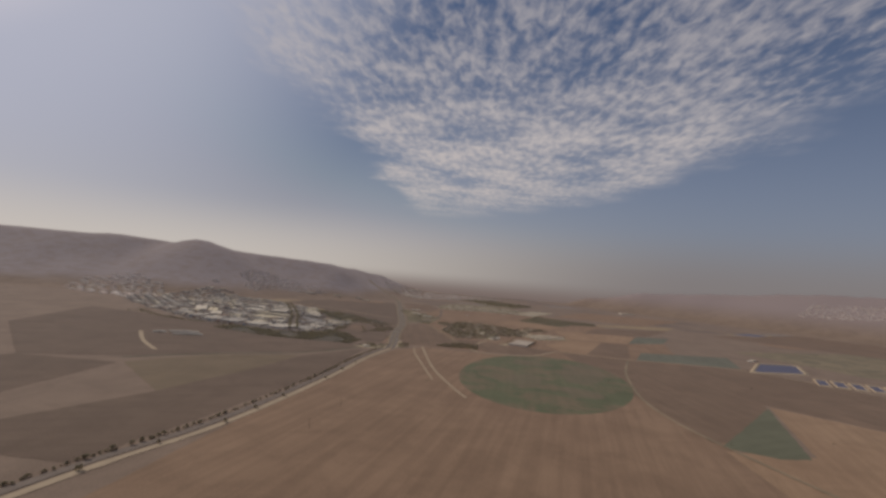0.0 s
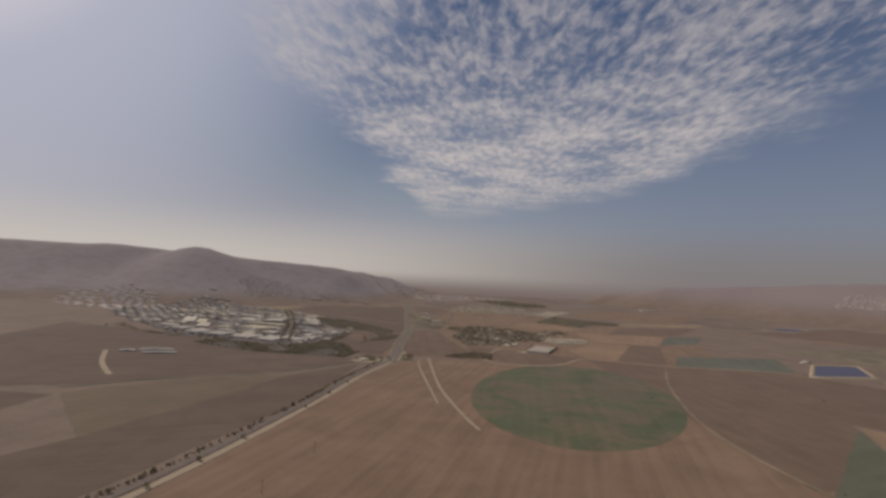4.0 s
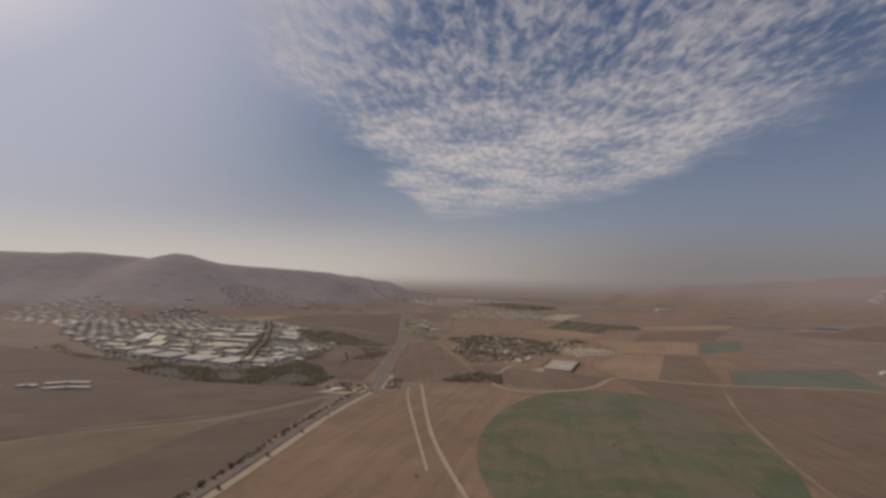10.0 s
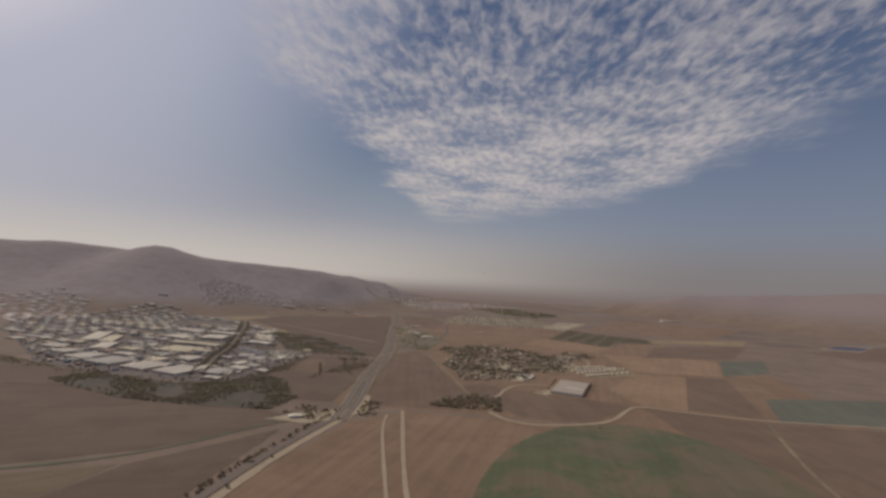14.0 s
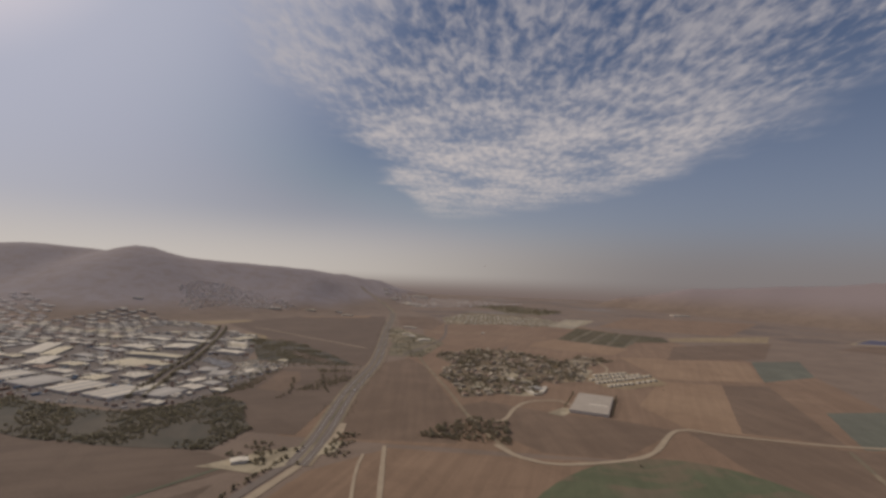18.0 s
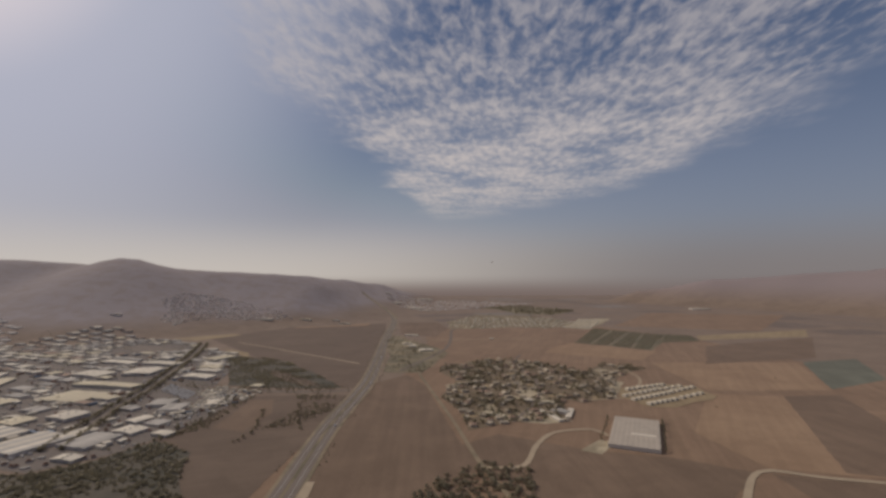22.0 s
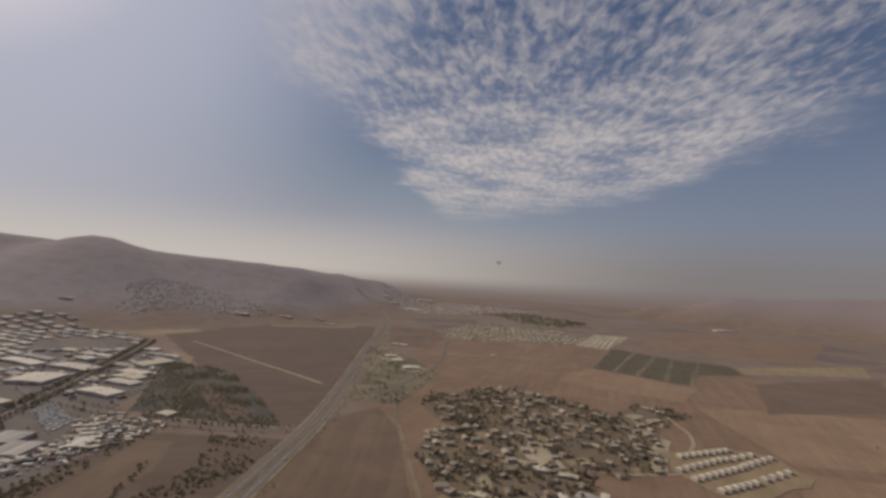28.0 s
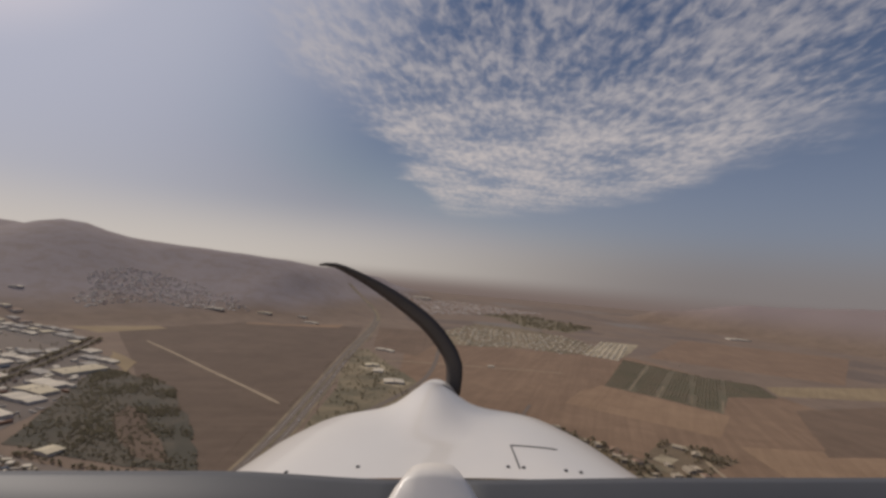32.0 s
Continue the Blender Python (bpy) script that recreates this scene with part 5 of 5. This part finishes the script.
# ---- a power pole beside the fields ----
for x, y in ((-160, 520), (-150, 610)):
    t = thing("power_pole", pose(x, y, 0, 0, 0, 20), "wooden power pole with a crossarm in the field", "pole", "power poles")
    bm = bmesh.new()
    bmesh.ops.create_cone(bm, cap_ends=True, segments=8, radius1=0.2, radius2=0.13, depth=11, matrix=Matrix.Translation((0, 0, 5.5)))
    part("pole", bm, "bark", t)
    bm = bmesh.new()
    box(bm, 0, 0, 10, 2.4, 0.15, 0.18)
    part("crossarm", bm, "bark", t)


# ---- the light aircraft's nose, where the flight ends ----
t_end, ex, ey, ez, eyaw, etilt, elean = PATH[-1]
plane = thing("light_aircraft", pose(ex, ey, ez, 90 + etilt, 0, eyaw) @ pose(0, 0, 0, 0, 0, elean), "white light aircraft nose with a black propeller, in flight", "aircraft")


def gloss(n, s):
    p = here(n)
    c = n.mix(n.math("MULTIPLY", n.smooth(n.noise(p, 4, 4), 0.4, 0.7), 0.12), (0.86, 0.80, 0.71), (0.72, 0.66, 0.57))
    put(n, s, Base_Color=c, Roughness=0.32, Coat_Weight=0.4)


M["gelcoat"] = material("white_gelcoat", gloss)
M["carbon"] = plain("black_blade", (0.058, 0.050, 0.048), 0.5, stain=0.3, scale=6)


def coaming(n, s):
    c = n.mix(n.math("MULTIPLY", n.noise(here(n), 9, 3), 0.5), (0.070, 0.072, 0.076), (0.11, 0.11, 0.112))
    put(n, s, Base_Color=c, Roughness=0.6)


M["panel"] = material("dark_grey_coaming", coaming)


def ease(u, a, b):
    u = min(max((u - a) / (b - a), 0.0), 1.0)
    return u * u * (3 - 2 * u)


def cowl_point(d, u):
    """A point of the cowling at d metres ahead; u runs from -1 to 1 across it."""
    f = (d - 1.22) / 1.0
    half = 0.74 - 0.10 * f - 0.05 * ease(f, 0.6, 1.0)
    top = -0.58 - 0.13 * f
    x = half * math.sin(u * math.pi / 2)
    drop = 0.20 * (1 - math.sqrt(max(1 - abs(x / half) ** 3, 0.0)))
    nose = 0.05 * ease(f, 0.88, 1.0)
    hump = 0.118 * math.exp(-(x / (0.105 + 0.03 * f)) ** 2) * ease(f, 0.30, 0.92)
    return (x - 0.022 * d, top - drop - nose + hump, -d)


bm = bmesh.new()
grid = [[bm.verts.new(cowl_point(1.22 + k / 30, u / 24)) for u in range(-24, 25)] for k in range(31)]
for a, b in zip(grid, grid[1:]):
    for q in range(48):
        bm.faces.new((a[q], a[q + 1], b[q + 1], b[q])).smooth = True
rim = [bm.verts.new((v.co.x * 0.9, v.co.y - 0.10, v.co.z + 0.02)) for v in grid[-1]]
for q in range(48):
    bm.faces.new((grid[-1][q], grid[-1][q + 1], rim[q + 1], rim[q])).smooth = True
cowling = part("cowling", bm, "gelcoat", plane, "glossy white engine cowling")
bm = bmesh.new()
seam = [cowl_point(1.30 + 0.046 * k, 0.209 + 0.0037 * k) for k in range(6)]
edge = [cowl_point(1.53, 0.2276 + 0.03 * k) for k in range(6)]
for line in (seam, edge):
    for p, q in zip(line, line[1:]):
        mid, way_to = (Vector(p) + Vector(q)) / 2, Vector(q) - Vector(p)
        made = bmesh.ops.create_cube(bm, size=1.0)["verts"]
        bmesh.ops.scale(bm, vec=(0.003, 0.003, way_to.length), verts=made)
        bmesh.ops.rotate(bm, cent=(0, 0, 0), matrix=way_to.to_track_quat("Z", "Y").to_matrix(), verts=made)
        bmesh.ops.translate(bm, vec=mid + Vector((0, 0.001, 0)), verts=made)
part("hatch_seam", bm, "carbon", cowling, "dark hinge line of the oil hatch")
for u in (-0.366, -0.179, 0.003, 0.182, 0.221, 0.331, 0.373):
    bm = bmesh.new()
    bmesh.ops.create_cone(bm, cap_ends=True, segments=10, radius1=0.006, radius2=0.004, depth=0.004, matrix=Matrix.Translation(Vector(cowl_point(1.31, u)) + Vector((0, 0.002, 0))) @ Matrix.Rotation(-math.pi / 2, 4, "X"))
    part("screw", bm, "carbon", cowling, "dark countersunk screw")
hub = Vector((-0.039, -0.781, -2.36))
bm = bmesh.new()
rings = []
for k in range(9):
    f = k / 8
    r = 0.125 * math.sqrt(max(1 - f * f, 0.0)) + 0.002
    rings.append([bm.verts.new(hub + Vector((r * math.cos(a * math.tau / 24), r * math.sin(a * math.tau / 24), 0.06 - 0.36 * f))) for a in range(24)])
for a, b in zip(rings, rings[1:]):
    for q in range(24):
        bm.faces.new((a[q - 1], a[q], b[q], b[q - 1])).smooth = True
bm.faces.new(rings[0])
part("spinner", bm, "gelcoat", plane, "rounded white spinner")
bm = bmesh.new()
for k in range(-9, 10):
    a = math.pi / 2 + k * 0.13
    box(bm, hub.x + 0.1275 * math.cos(a), hub.y + 0.1275 * math.sin(a), hub.z + 0.02, 0.018, 0.003, 0.006, math.degrees(a) - 90)
part("spinner_gap", bm, "carbon", plane, "dark gap behind the spinner")
blade_line = [(0.087, 0.04, 0.075), (0.096, 0.188, 0.085), (0.045, 0.295, 0.086), (-0.050, 0.410, 0.082), (-0.205, 0.530, 0.070), (-0.370, 0.632, 0.052), (-0.510, 0.697, 0.034), (-0.592, 0.700, 0.010)]
for turn in (1, -1):
    bm, last = bmesh.new(), None
    curve = smooth_line([Vector((x, y)) for x, y, _ in blade_line], 0.04)
    for k, p in enumerate(curve):
        f = k / (len(curve) - 1) * (len(blade_line) - 1)
        i = min(int(f), len(blade_line) - 2)
        c = blade_line[i][2] + (f - i) * (blade_line[i + 1][2] - blade_line[i][2])
        d = (curve[min(k + 1, len(curve) - 1)] - curve[max(k - 1, 0)]).normalized()
        n = Vector((d.y, -d.x))
        prof = []
        for a, z in ((-0.5, 0.0), (-0.2, 0.10), (0.2, 0.08), (0.5, 0.0), (0.2, -0.03), (-0.2, -0.03)):
            xy = (p + n * a * c) * turn
            prof.append(bm.verts.new((hub.x + xy.x, hub.y + xy.y, hub.z - 0.10 + z * c * 1.6 + a * c * 0.35 * turn)))
        if last:
            for q in range(6):
                bm.faces.new((last[q - 1], last[q], prof[q], prof[q - 1])).smooth = True
        else:
            bm.faces.new(prof)
        last = prof
    bm.faces.new(last)
    bmesh.ops.recalc_face_normals(bm, faces=bm.faces[:])
    part("propeller_blade", bm, "carbon", plane, "curved black propeller blade")
for s in (-1, 1):
    bm, last = bmesh.new(), None
    for k in range(13):
        x = s * (0.015 + k * 0.065) - 0.013
        top = -0.345 + (0.0135 if s < 0 else 0.003) * ease(abs(x), 0.05, 0.34)
        prof = [bm.verts.new((x, y, z)) for y, z in ((top, -0.72), (top + 0.006, -0.69), (top - 0.03, -0.60), (top - 0.14, -0.56), (top - 0.14, -0.72))]
        if last:
            for q in range(5):
                bm.faces.new((last[q - 1], last[q], prof[q], prof[q - 1])).smooth = q not in (0, 4)
        else:
            bm.faces.new(prof)
        last = prof
    bm.faces.new(last)
    bmesh.ops.recalc_face_normals(bm, faces=bm.faces[:])
    part("windscreen_coaming", bm, "panel", plane, "dark grey glossy windscreen coaming")
bm, last = bmesh.new(), None
for k in range(7):
    f = k / 6
    half, y, z = 0.036 + 0.068 * f ** 0.8, -0.318 - 0.085 * f, -0.69 + 0.10 * f
    prof = [bm.verts.new((-0.014 + half * math.sin(a), y + 0.012 * math.cos(a), z)) for a in (-1.57, -0.9, -0.4, 0, 0.4, 0.9, 1.57)]
    prof += [bm.verts.new((-0.014 + half * c, y - 0.02, z)) for c in (0.9, -0.9)]
    if last:
        for q in range(9):
            bm.faces.new((last[q - 1], last[q], prof[q], prof[q - 1])).smooth = True
    else:
        bm.faces.new(prof)
    last = prof
bm.faces.new(last)
bmesh.ops.recalc_face_normals(bm, faces=bm.faces[:])
part("windscreen_post", bm, "gelcoat", plane, "white tapered post of the windscreen")
